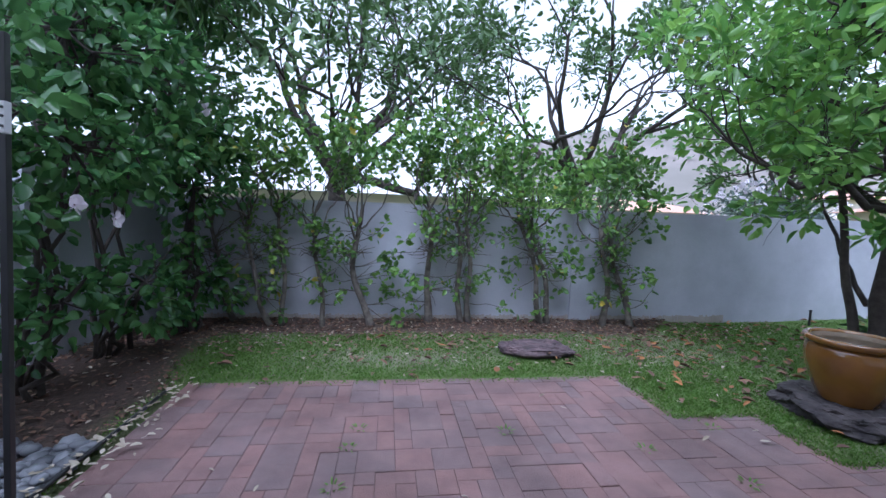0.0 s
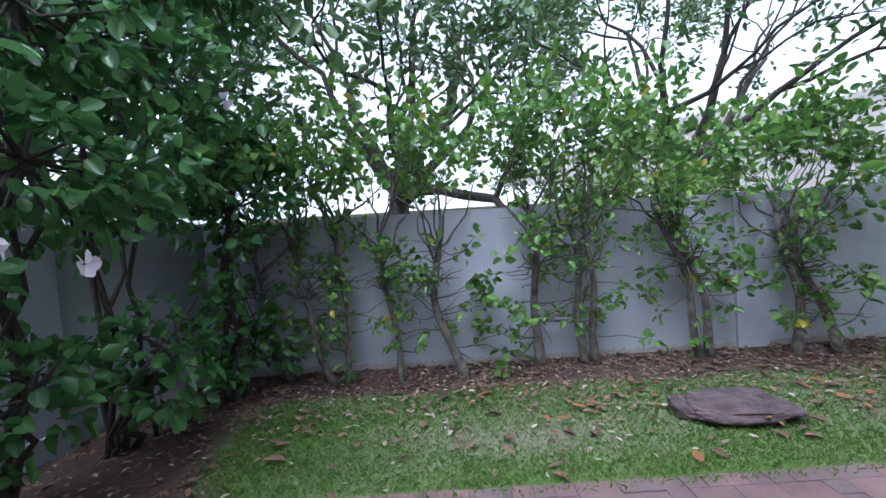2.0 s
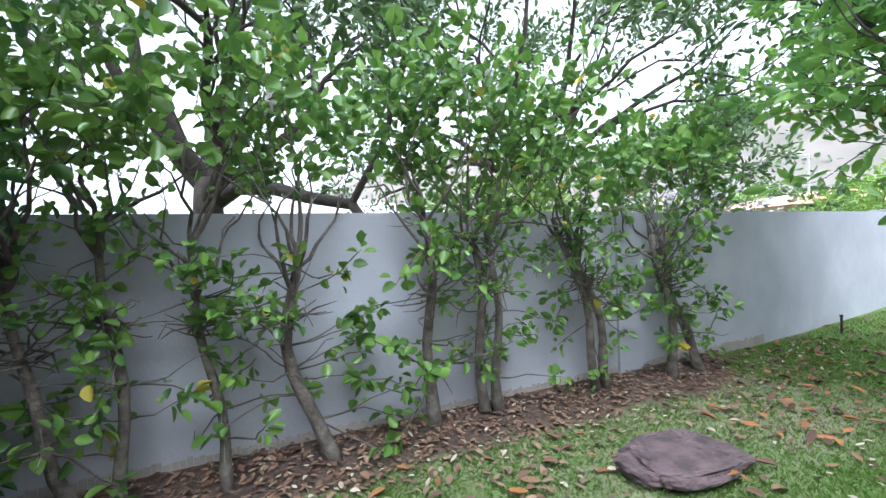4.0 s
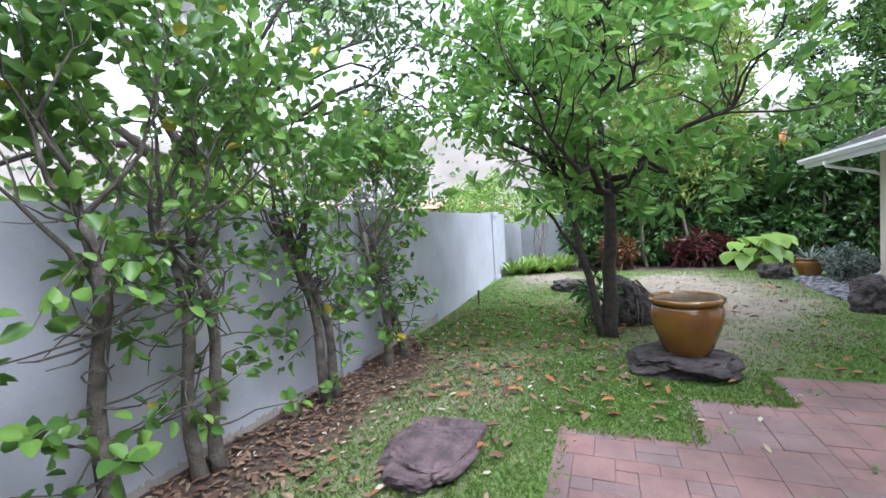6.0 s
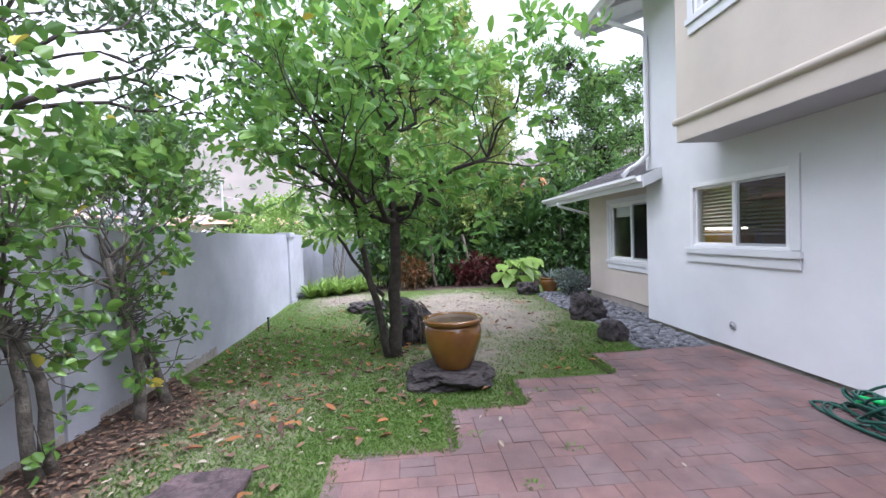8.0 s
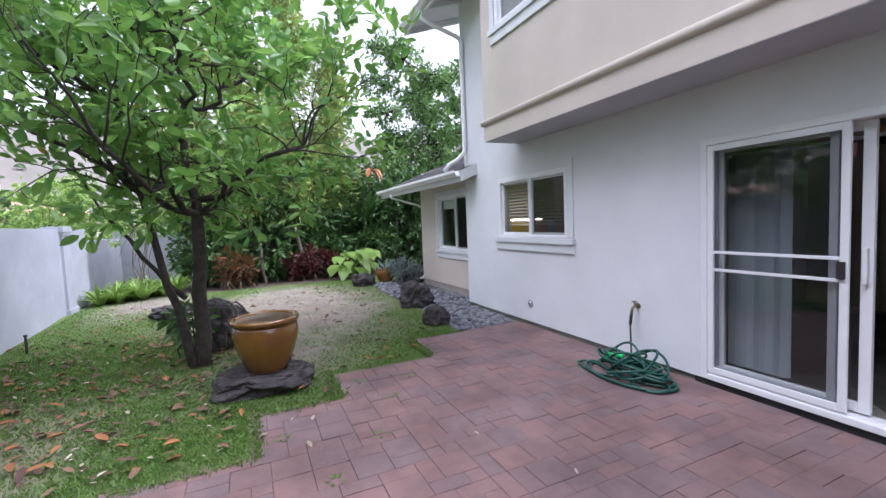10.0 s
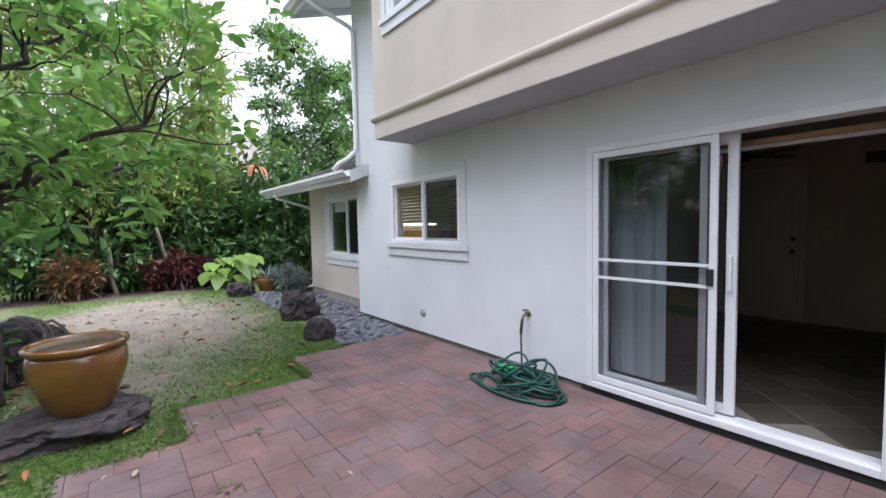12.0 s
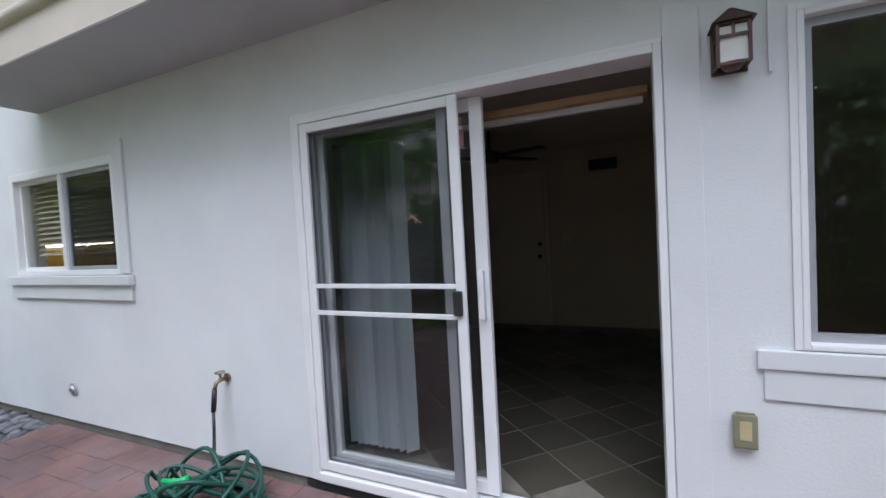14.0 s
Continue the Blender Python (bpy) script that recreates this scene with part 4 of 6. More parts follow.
# short leafy shoots round the fork
for k in range(14):
    az = 2.4 * k
    grow(g, rng, td_[k % 4], (math.cos(az), math.sin(az), 0.05), 0.42 * rng.uniform(0.8, 1.4), 0.011, 2, tips, 0.45, (2, 2), 0.7, 0.02, 0.8, 5, 1)
for k in range(5):
    az = 1.3 * k
    grow(g, rng, tb_[-1], (math.cos(az) * 0.7, 0.5 + math.sin(az) * 0.6, 0.9), 0.6, 0.02, 3, tips, 0.4, (2, 2), 0.6, 0.3, 0.78, 6, 0)
grow(g, rng, tc_[-1], (0.2, 0.6, 1.0), 0.5, 0.014, 1, tips, 0.3, (2, 2), 0.5, 0.5)
part("trunk", g, BARK_DARK, lt, "dark forked trunk and limbs", True)
inner = [tips[i] for i in range(len(tips)) if 1.45 < tips[i][0][2] < 5.2]
crown(rng, inner, 2, 0.11, 0.155, 0.078, LEAF_TREE, lt, flat=0.55, droop=0.18, fold=0.16, out=0.9)
yt = [inner[i] for i in rng.integers(0, len(inner), 30)]
crown(rng, yt, 1, 0.12, 0.13, 0.07, LEAF_YELLOW, lt, "turned_leaves", "a few yellow turned leaves")


def street_tree(base, seed, limbs, fork_z, r, length, depth=4, per=4, label="tall spreading tree with dark limbs beyond the garden wall", mat=None):
    rng = np.random.default_rng(seed)
    th = thing("tree", label, "tree", base, "trees beyond the wall")
    g, tips = Geo(), []
    pts = stem(g, rng, (0, 0, -0.1), (rng.uniform(-0.2, 0.2), rng.uniform(-0.2, 0.2), fork_z), r, r * 0.8, 0.05)
    for d in limbs:
        grow(g, rng, pts[-1] - Vector((0, 0, rng.uniform(0, 0.35))), d, length * rng.uniform(0.8, 1.2), r * 0.52, depth, tips, 0.48, (2, 3), 0.62, 0.10, 0.74, 7)
    part("trunk", g, BARK_DARK, th, "dark trunk and crooked limbs", True)
    crown(rng, tips, per, 0.36, 0.15, 0.075, mat or LEAF_FAR, th, flat=0.3, droop=0.3)
    return th


street_tree((-1.2, 9.3, 0), 11, fan(7, 1.05, 0.9) + [(0.15, -0.2, 1.0)], 2.35, 0.22, 1.9, 4, 3)
street_tree((4.3, 9.6, 0), 12, fan(7, 1.0, 0.2) + [(-0.2, 0, 1.0)], 2.6, 0.19, 1.75, 4, 4)
street_tree((-6.0, 9.0, 0), 13, fan(6, 1.0, 0.4), 2.6, 0.2, 1.9, 4, 6)
street_tree((10.5, 10.5, 0), 14, fan(6, 1.0, 0.4), 2.2, 0.17, 1.3, 3, 8)


# hibiscus standards trained along the wall: base x, base y, lean of the top in x, number of stems
def hedge_shrub(x, y, lean, stems, seed, kink=0.0, top=1.35):
    rng = np.random.default_rng(seed)
    th = thing("hibiscus_shrub", "leggy hibiscus shrub with bare grey stems against the garden wall", "shrub", (x, y, 0.03), "hibiscus along the wall")
    g, tips, low, mids, sprays = Geo(), [], [], [], []
    for s in range(stems):
        ox = (s - (stems - 1) / 2) * 0.13
        p0, h = Vector((ox, rng.uniform(-0.04, 0.04), -0.06)), top * 1.18 * rng.uniform(0.9, 1.1)
        pts, rad, nseg = [], [], 9
        for i in range(nseg + 1):
            t = i / nseg
            bow = kink * math.sin(t * math.pi) + 0.026 * math.sin(t * 9 + seed + s)
            pts.append(p0 + Vector((lean * t ** 0.8 + bow, 0.06 * math.sin(t * 4 + seed) + 0.06 * t, t * h)))
            rad.append((0.034 if x < -0.9 else 0.048 if stems < 2 else 0.041) * (1.3 - 0.3 * min(1, t * 6)) * (1 - 0.45 * t) * (1.0 + 0.2 * max(0, rng.normal(0, 0.5))))
        g.tube(pts, rad, 9)
        top_p = pts[-1]
        for d in [(0.1, -0.15, 1.0), (0.7, 0.0, 0.75), (-0.7, -0.2, 0.75), (0.15, -0.7, 0.7), (-0.1, 0.35, 0.9), (0.5, -0.5, 0.9), (-0.5, 0.2, 1.0)][: 7 if stems == 1 else 5]:
            grow(g, rng, pts[-1 - int(rng.integers(0, 3))], d, 0.43 * rng.uniform(0.85, 1.3), 0.016, 3, tips, 0.5, (2, 2), 0.65, 0.30, 0.80, 6)
        for k in range(3):
            az = rng.uniform(-math.pi, 0)
            grow(g, rng, pts[int(rng.integers(6, nseg))], (math.cos(az), math.sin(az) * 0.8, 0.35), 0.24 * rng.uniform(0.8, 1.3), 0.009, 1, mids, 0.5, (2, 2), 0.7, 0.1, 0.8, 5)
        # thin side twigs on the bare stem
        for k in range(13):
            i = int(rng.integers(3, nseg + 1))
            d = Vector((rng.normal(0, 1), -abs(rng.normal(0, 0.7)), rng.normal(0.05, 0.35))).normalized()
            q = [pts[i]]
            dd = d
            for m in range(4):
                dd = (dd + Vector(rng.normal(0, 0.3, 3))).normalized()
                q.append(q[-1] + dd * rng.uniform(0.05, 0.13))
            g.tube(q, [0.007, 0.006, 0.005, 0.004, 0.002], 4, cap=False)
            if rng.uniform() < 0.45:
                low.append((tuple(q[-1]), tuple(dd)))
                low.append((tuple(q[-2]), tuple(dd)))
        # long whippy twigs that end in a spray of leaves
        for k in range(4 if x < -0.9 else 13 if x < 0.5 else 5):
            i = int(rng.integers(2, nseg))
            az = rng.choice((-1.0, 1.0))
            dd = Vector((az, -abs(rng.normal(0, 0.45)), rng.normal(0.0, 0.25))).normalized()
            q = [pts[i]]
            for m in range(6):
                dd = (dd + Vector(rng.normal(0, 0.2, 3)) * Vector((1, 0.6, 1)).length * 0.6).normalized()
                dd.y = min(dd.y, 0.15)
                q.append(q[-1] + dd * rng.uniform(0.05, 0.15 if -0.9 < x < 0.5 else 0.12))
            g.tube(q, [0.008, 0.007, 0.006, 0.005, 0.0045, 0.004, 0.002], 4, cap=False)
            sprays += [(tuple(q[-1]), tuple(dd))] * 2 + [(tuple(q[-2]), tuple(dd))]
            if rng.uniform() < 0.5:
                sprays.append((tuple(q[3]), tuple(dd)))
        # tangle of cut twigs at the old pruning knuckle
        for k in range(16):
            d = Vector((rng.normal(0, 1), -abs(rng.normal(0, 0.6)), rng.normal(0.3, 0.5))).normalized()
            q0 = pts[int(nseg * 0.72)] + Vector(rng.normal(0, 0.04, 3))
            q1 = q0 + d * rng.uniform(0.08, 0.22)
            q2 = q1 + (d + Vector(rng.normal(0, 0.6, 3))).normalized() * rng.uniform(0.05, 0.16)
            g.tube([q0, q1, q2], [0.008, 0.006, 0.003], 4, cap=False)
    part("stem", g, BARK_HEDGE, th, "bare grey-brown stems and twigs", True)
    crown(rng, tips[::4] if x < -0.9 else tips[::3], 5, 0.13, 0.092, 0.066, LEAF_HEDGE, th, flat=0.35, droop=0.25, out=0.9)
    crown(rng, mids[::2], 3, 0.11, 0.078, 0.054, LEAF_HEDGE, th, "middle_leaves", "", flat=0.5, droop=0.25, out=0.9)
    crown(rng, sprays, 3, 0.055, 0.095, 0.068, LEAF_HEDGE, th, "leaf_sprays", "", flat=0.55, droop=0.25, out=1.0)
    if low:
        crown(rng, low, 5, 0.085, 0.078, 0.052, LEAF_HEDGE, th, "low_leaves", "", flat=0.5, droop=0.25, out=0.9)
        yl = [tips[i] for i in rng.integers(0, len(tips), 5)] + [low[i] for i in rng.integers(0, len(low), 3)]
        crown(rng, yl, 1, 0.09, 0.09, 0.07, LEAF_YELLOW, th, "turned_leaves", "yellow turned leaves")
    return th


for x, y, lean, n, seed, kink, top in ((-2.25, 5.80, -0.30, 1, 21, 0.0, 1.25), (-1.72, 5.72, -0.35, 1, 22, -0.05, 1.3), (-1.60, 5.74, -0.12, 1, 23, 0.04, 1.35),
                                       (-1.08, 5.75, -0.20, 1, 24, 0.02, 1.3), (-0.45, 5.72, -0.20, 1, 25, -0.14, 1.42), (0.28, 5.78, 0.0, 1, 26, 0.02, 1.45),
                                       (0.82, 5.76, -0.08, 2, 27, 0.0, 1.45), (2.0, 5.74, -0.38, 2, 28, 0.06, 1.30), (2.83, 5.76, -0.05, 1, 29, 0.05, 1.25),
                                       (3.30, 5.78, -0.36, 1, 30, 0.02, 1.15)):
    hedge_shrub(x, y, lean, n, seed, kink, top)


# generic bush: stems to a cloud of leaves made of several lobes
def bush(name, label, place, lobes, leaf_len, leaf_w, mat, n, seed, stems=6, stem_r=0.025, bark=None, flat=0.4, droop=0.25, shell=0.45, group="", category="shrub", twigs=True):
    rng = np.random.default_rng(seed)
    th = thing(name, label, category, place, group)
    vol = np.array([r[3] * r[4] * r[5] for r in lobes]) ** 0.67
    cnt = (n * vol / vol.sum()).astype(int)
    g, P, D = Geo(), [], []
    for lobe, c in zip(lobes, cnt):
        m = max(3, c // 9)
        cp, cd = blob_points(rng, m, lobe[:3], lobe[3:], shell)
        idx = np.repeat(np.arange(m), 9)
        R = unit(rng.normal(0, 1, (len(idx), 3)))
        P.append(cp[idx] + R * leaf_len * 1.1 * rng.uniform(0.1, 1.0, (len(idx), 1)))
        D.append(unit(R * 0.8 + cd[idx] * 0.5 + np.array([0, 0, -0.1])))
        if twigs:
            for i in range(0, m, 3):
                a, b = Vector(lobe[:3]), Vector(cp[i])
                mid = a.lerp(b, 0.5) + Vector(rng.normal(0, 0.08, 3))
                g.tube([a, mid, b], [stem_r * 0.5, stem_r * 0.35, stem_r * 0.15], 4, cap=False)
    for k in range(stems):
        lobe = lobes[k % len(lobes)]
        a = (rng.normal(0, 0.12), rng.normal(0, 0.12), -0.08)
        stem(g, rng, a, lobe[:3], stem_r * rng.uniform(0.8, 1.3), stem_r * 0.5, 0.05, 6, 7)
    if g.v:
        part("stem", g, bark or BARK_DARK, th, "", True)
    P, D = np.concatenate(P), np.concatenate(D)
    keep = P[:, 2] + place[2] > 0.04
    P, D = P[keep], D[keep]
    s = rng.uniform(0.6, 1.2, len(P))
    leaf_part("foliage", rng, P, D, leaf_len * s, leaf_w * s, mat, th, "", flat=flat, droop=droop)
    return th


# the big dark hibiscus over the side wall
HB = "big dark green hibiscus bush leaning over the side wall"
for k, (bx, by, lobes, n) in enumerate((
        (-3.05, 4.55, ((0.40, 0.0, 0.75, 0.45, 0.5, 0.6), (0.1, 0.1, 2.05, 0.85, 0.8, 0.65), (0.05, -0.1, 2.9, 0.95, 0.9, 0.7)), 3000),
        (-2.75, 5.50, ((0.2, 0.0, 0.7, 0.5, 0.4, 0.65), (0.2, -0.1, 1.75, 0.7, 0.5, 0.6), (0.2, 0.1, 2.4, 0.75, 0.5, 0.5)), 2300),
        (-3.20, 3.75, ((0.35, 0.0, 0.7, 0.45, 0.45, 0.55), (0.45, 0.0, 1.95, 0.8, 0.7, 0.65), (0.3, 0.2, 2.9, 0.9, 0.8, 0.7)), 2700),
        (-3.30, 2.90, ((0.3, 0.0, 0.65, 0.4, 0.4, 0.5), (0.4, 0.0, 2.3, 0.85, 0.7, 0.75), (0.4, 0.1, 1.4, 0.5, 0.5, 0.5)), 2100))):
    bush("hibiscus_bush", HB, (bx, by, 0.02), lobes, 0.112, 0.086, LEAF_DARK, int(n * 0.5), 40 + k, 7, 0.028, flat=0.5, droop=0.3, shell=0.35, group="big hibiscus")
# a tall dark tree over that corner
street_tree((-4.9, 5.2, 0), 61, fan(6, 0.9, 0.1) + [(0.9, -0.4, 0.7), (1.0, 0.2, 0.9)], 2.4, 0.16, 1.25, 4, 4, "dark leafy tree standing behind the side wall", LEAF_DARK)

bush("needle_tree", "dark needle-leaved tree drooping over the side wall", (-4.7, 5.3, 0), ((1.2, -0.1, 4.2, 1.0, 0.8, 0.55), (2.35, -0.3, 4.1, 0.85, 0.7, 0.45), (0.3, 0.2, 4.6, 1.0, 1.0, 0.7)), 0.26, 0.014, LEAF_JUNGLE, 3600, 62, 3, 0.07,
     flat=0.1, droop=0.5, category="tree")

# ---- the bank of planting at the far end ----
J = "dense deep green shrubbery at the garden's far end"
for k, (bx, by, lobes, n, mat, ll, lw) in enumerate((
        (11.6, 3.9, ((0, 0, 0.9, 0.9, 0.9, 0.8), (0.2, 0.1, 2.1, 1.0, 1.0, 0.8)), 3600, LEAF_JUNGLE, 0.16, 0.08),
        (11.8, 2.4, ((0, 0, 0.8, 0.9, 0.9, 0.8), (0.2, 0.0, 2.0, 1.0, 1.0, 0.8)), 3600, LEAF_JUNGLE, 0.18, 0.07),
        (11.9, 0.9, ((0, 0, 0.8, 0.9, 0.9, 0.8), (0.2, 0.0, 1.9, 1.0, 1.0, 0.8)), 3600, LEAF_JUNGLE, 0.2, 0.07),
        (12.0, -0.7, ((0, 0, 0.9, 0.9, 0.9, 0.8), (0.2, 0.0, 2.1, 1.0, 1.0, 0.8)), 3600, LEAF_JUNGLE, 0.2, 0.08),
        (12.0, -2.4, ((0, 0, 0.9, 0.9, 1.0, 0.8), (0.2, 0.0, 2.3, 1.0, 1.2, 0.9)), 3600, LEAF_JUNGLE, 0.2, 0.08),
        (13.3, 3.3, ((0, 0, 2.4, 1.0, 1.4, 1.2), (0, 0, 0.9, 0.9, 1.3, 0.9)), 3600, LEAF_JUNGLE, 0.2, 0.09),
        (13.3, 0.3, ((0, 0, 2.6, 1.0, 1.6, 1.3), (0, 0, 0.9, 0.9, 1.5, 0.9)), 3600, LEAF_JUNGLE, 0.2, 0.09),
        (13.3, -2.6, ((0, 0, 2.8, 1.0, 1.5, 1.4), (0, 0, 0.9, 0.9, 1.4, 0.9)), 2400, LEAF_JUNGLE, 0.2, 0.09))):
    bush("shrub", J, (bx, by, 0.05), lobes, ll, lw, mat, n, 80 + k, 4, 0.03, group="far shrubbery")
# pale bamboo-like thicket above it
for k, (bx, by, n) in enumerate(((11.5, 4.2, 5000), (11.7, 3.0, 8000), (11.9, 1.8, 8000), (12.3, 0.6, 6000))):
    lobes = tuple((0.15 * math.sin(3 * k + i), 0.25 * math.sin(2 * k + 1.7 * i), 2.3 + 1.1 * i, 0.8 - 0.04 * i, 1.0 - 0.09 * i, 0.75) for i in range(6 if k < 3 else 5))
    bush("bamboo", "pale yellow-green bamboo-like thicket", (bx, by, 0.05), lobes, 0.19, 0.052, LEAF_BAMBOO, n, 100 + k, 9, 0.02, BARK, flat=0.2, droop=0.4, shell=0.2, group="bamboo thicket", category="bamboo")
for k, (bx, by, lobes) in enumerate((
        (13.0, -2.3, tuple((0.3 * math.sin(5 * i), 0.95 * math.sin(2.3 * i), 3.0 + 0.36 * i, 0.7, 0.75, 0.45) for i in range(13))),
        (13.6, -4.3, tuple((0.3 * math.sin(4 * i), 1.0 * math.sin(2.1 * i + 1), 3.2 + 0.36 * i, 0.75, 0.8, 0.45) for i in range(12))))):
    bush("tree", "tall leafy tree behind the low roof", (bx, by, 0.05), lobes, 0.13, 0.06, LEAF_ROOF, 9500, 110 + k, 6, 0.05, BARK_DARK, flat=0.35, shell=0.5, group="trees behind the roof", category="tree")


def strap_plant(name, label, place, n, length, width, mat, seed, up=0.8, droop=0.5, category="plant", group="", segs=5, parent_stem=None):
    """A rosette of arching straps."""
    rng = np.random.default_rng(seed)
    th = thing(name, label, category, place, group)
    V, F = [], []
    for i in range(n):
        a = 2 * math.pi * i / n + rng.normal(0, 0.25)
        tilt = rng.uniform(0.25, 1.0)
        h = Vector((math.cos(a) * tilt, math.sin(a) * tilt, up)).normalized()
        side = Vector((-math.sin(a), math.cos(a), 0))
        L = length * rng.uniform(0.7, 1.15)
        p, d, b = Vector((math.cos(a) * 0.03, math.sin(a) * 0.03, 0)), h, len(V)
        for s in range(segs + 1):
            t = s / segs
            w = width * (0.35 + 1.3 * math.sin(math.pi * min(1, 0.12 + t * 0.86)) * 0.6) * (1 if t < 1 else 0.1)
            V += [tuple(p - side * w / 2 + Vector((0, 0, w * 0.15))), tuple(p), tuple(p + side * w / 2 + Vector((0, 0, w * 0.15)))]
            d = (d - Vector((0, 0, droop / segs * (0.5 + 1.5 * t)))).normalized()
            p = p + d * L / segs
        for s in range(segs):
            k = b + s * 3
            F += [(k, k + 1, k + 4, k + 3), (k + 1, k + 2, k + 5, k + 4)]
    g = Geo()
    g.v, g.f = V, F
    part("fronds", g, mat, th, "", True)
    return th


# ferns along the far wall
for k, (fx, fy) in enumerate(((9.95, 5.0), (10.3, 4.75), (10.6, 4.5), (10.2, 5.2), (10.8, 4.9), (10.9, 4.3), (11.1, 4.75), (9.85, 5.3), (10.1, 4.6), (10.45, 4.25), (10.75, 4.05), (10.55, 5.0))):
    strap_plant("fern", "bright yellow-green fern at the foot of the wall", (fx, fy + 0.55, 0.07), 34, 0.55, 0.06, LEAF_LIME, 130 + k, 1.0, 0.9, "fern", "ferns by the far wall")
# red ti and orange crotons: bushy masses of blades
def colour_mass(name, label, place, lobes, mat, n, seed, group):
    return bush(name, label, place, lobes, 0.17, 0.055, mat, n, seed, 7, 0.014, BARK, flat=0.2, droop=0.35, shell=0.3, group=group, category="plant")


for k, (fx, fy, h) in enumerate(((11.0, 1.85, 0.42), (10.95, 1.45, 0.50), (11.05, 1.05, 0.46), (11.2, 0.75, 0.40))):
    colour_mass("ti_plant", "dark red ti plant in the far bed", (fx, fy, 0.06), ((0, 0, h, 0.26, 0.28, h * 0.8),), LEAF_RED, 260, 140 + k, "red ti plants")
for k, (fx, fy, h) in enumerate(((10.7, 3.5, 0.50), (10.8, 3.15, 0.50))):
    colour_mass("croton", "orange and green croton in the far bed", (fx, fy, 0.06), ((0, 0, h, 0.26, 0.28, h * 0.8),), CROTON, 240, 145 + k, "crotons")


def big_leaf_plant(place, n, size, seed):
    rng = np.random.default_rng(seed)
    th = thing("elephant_ear", "broad lime-green heart-leaved plant in the far bed", "plant", place, "broad-leaved plants")
    for i in range(n):
        a, r = rng.uniform(0, 2 * math.pi), rng.uniform(0.1, 0.45)
        h = rng.uniform(0.22, 0.80)
        base, tip = Vector((0, 0, 0)), Vector((math.cos(a) * r - 0.15, math.sin(a) * r * 1.5, h))
        st = Geo().tube([base, base.lerp(tip, 0.5) + Vector((0, 0, 0.12)), tip], [0.015, 0.012, 0.008], 6)
        s = size * rng.uniform(0.7, 1.2)
        out = Vector((-0.75 + rng.normal(0, 0.2), math.sin(a) * 0.5, -0.35)).normalized()
        side = out.cross(Vector((0, 0, 1))).normalized()
        nn = side.cross(out)
        prof = ((-0.28, 0.16), (-0.2, 0.32), (0.0, 0.44), (0.25, 0.42), (0.55, 0.28), (0.8, 0.13), (1.0, 0.0))
        g = Geo()
        for u, w in prof:
            c = tip + out * (u * s) - nn * (0.18 * s * max(0, u) ** 2)
            g.v += [tuple(c - side * w * s + nn * w * 0.12 * s), tuple(c), tuple(c + side * w * s + nn * w * 0.12 * s)]
        for k in range(len(prof) - 1):
            g.f += [(3 * k, 3 * k + 1, 3 * k + 4, 3 * k + 3), (3 * k + 1, 3 * k + 2, 3 * k + 5, 3 * k + 4)]
        part("stalk", st, LEAF_LIME, th)
        part("leaf", g, LEAF_LIME, th, "", True)
    return th


big_leaf_plant((10.7, 0.50, 0.05), 15, 0.36, 150)
big_leaf_plant((10.9, -0.1, 0.05), 8, 0.34, 151)
big_leaf_plant((11.6, 4.6, 0.05), 6, 0.34, 152)
# palms in the bank
for k, (px, py, pz) in enumerate(((11.7, -0.3, 1.6), (12.1, 0.7, 2.1), (11.8, -1.3, 2.0))):
    t = strap_plant("palm", "arching green palm fronds in the shrubbery", (px, py, 0.05), 18, 1.25, 0.13, LEAF_JUNGLE, 160 + k, 1.0, 0.9, "palm", "palms", 7)
    t.children[0].location = (0, 0, pz)
    part("trunk", Geo().tube([(0, 0, -0.1), (0.02, 0, pz)], 0.05, 8), BARK, t)
dp = strap_plant("dead_palm_frond", "dry orange hanging palm frond", (11.45, -0.5, 3.15), 11, 0.75, 0.08, LEAF_ORANGE, 170, 0.2, 2.4, "palm", "")
# bare grey trunks in the bank
for k, (px, py, lx) in enumerate(((11.0, 2.62, 0.14), (11.0, 1.48, 0.35))):
    rng = np.random.default_rng(180 + k)
    t = thing("bare_trunk", "thin bare pale trunk in the far bed", "trunk", (px, py, 0.05), "bare trunks")
    g = Geo()
    stem(g, rng, (0, 0, -0.1), (0.1, lx, 1.5), 0.05, 0.035, 0.01)
    part("trunk", g, BARK, t, "", True)
# slim bare shrub beside the far wall
bush("shrub", "thin bare-stemmed shrub by the far wall", (10.6, 5.35, 0.05), ((0, 0, 1.7, 0.6, 0.5, 0.6), (0.5, -0.3, 1.9, 0.6, 0.5, 0.6)), 0.10, 0.05, LEAF_LIME, 700, 190, 10, 0.012, BARK, shell=0.2)
bush("shrub", "light green garden shrub behind the far wall", (13.0, 7.6, 0.0), ((0, 0, 1.7, 1.4, 0.8, 0.9), (-1.5, 0.4, 1.6, 1.0, 0.8, 0.7)), 0.14, 0.06, LEAF_LIME, 1800, 191, 5)
bush("shrub", "light green garden shrub behind the far wall", (16.5, 8.0, 0.0), ((0, 0, 2.2, 1.6, 1.4, 1.3),), 0.2, 0.08, LEAF_LIME, 1500, 192, 5)
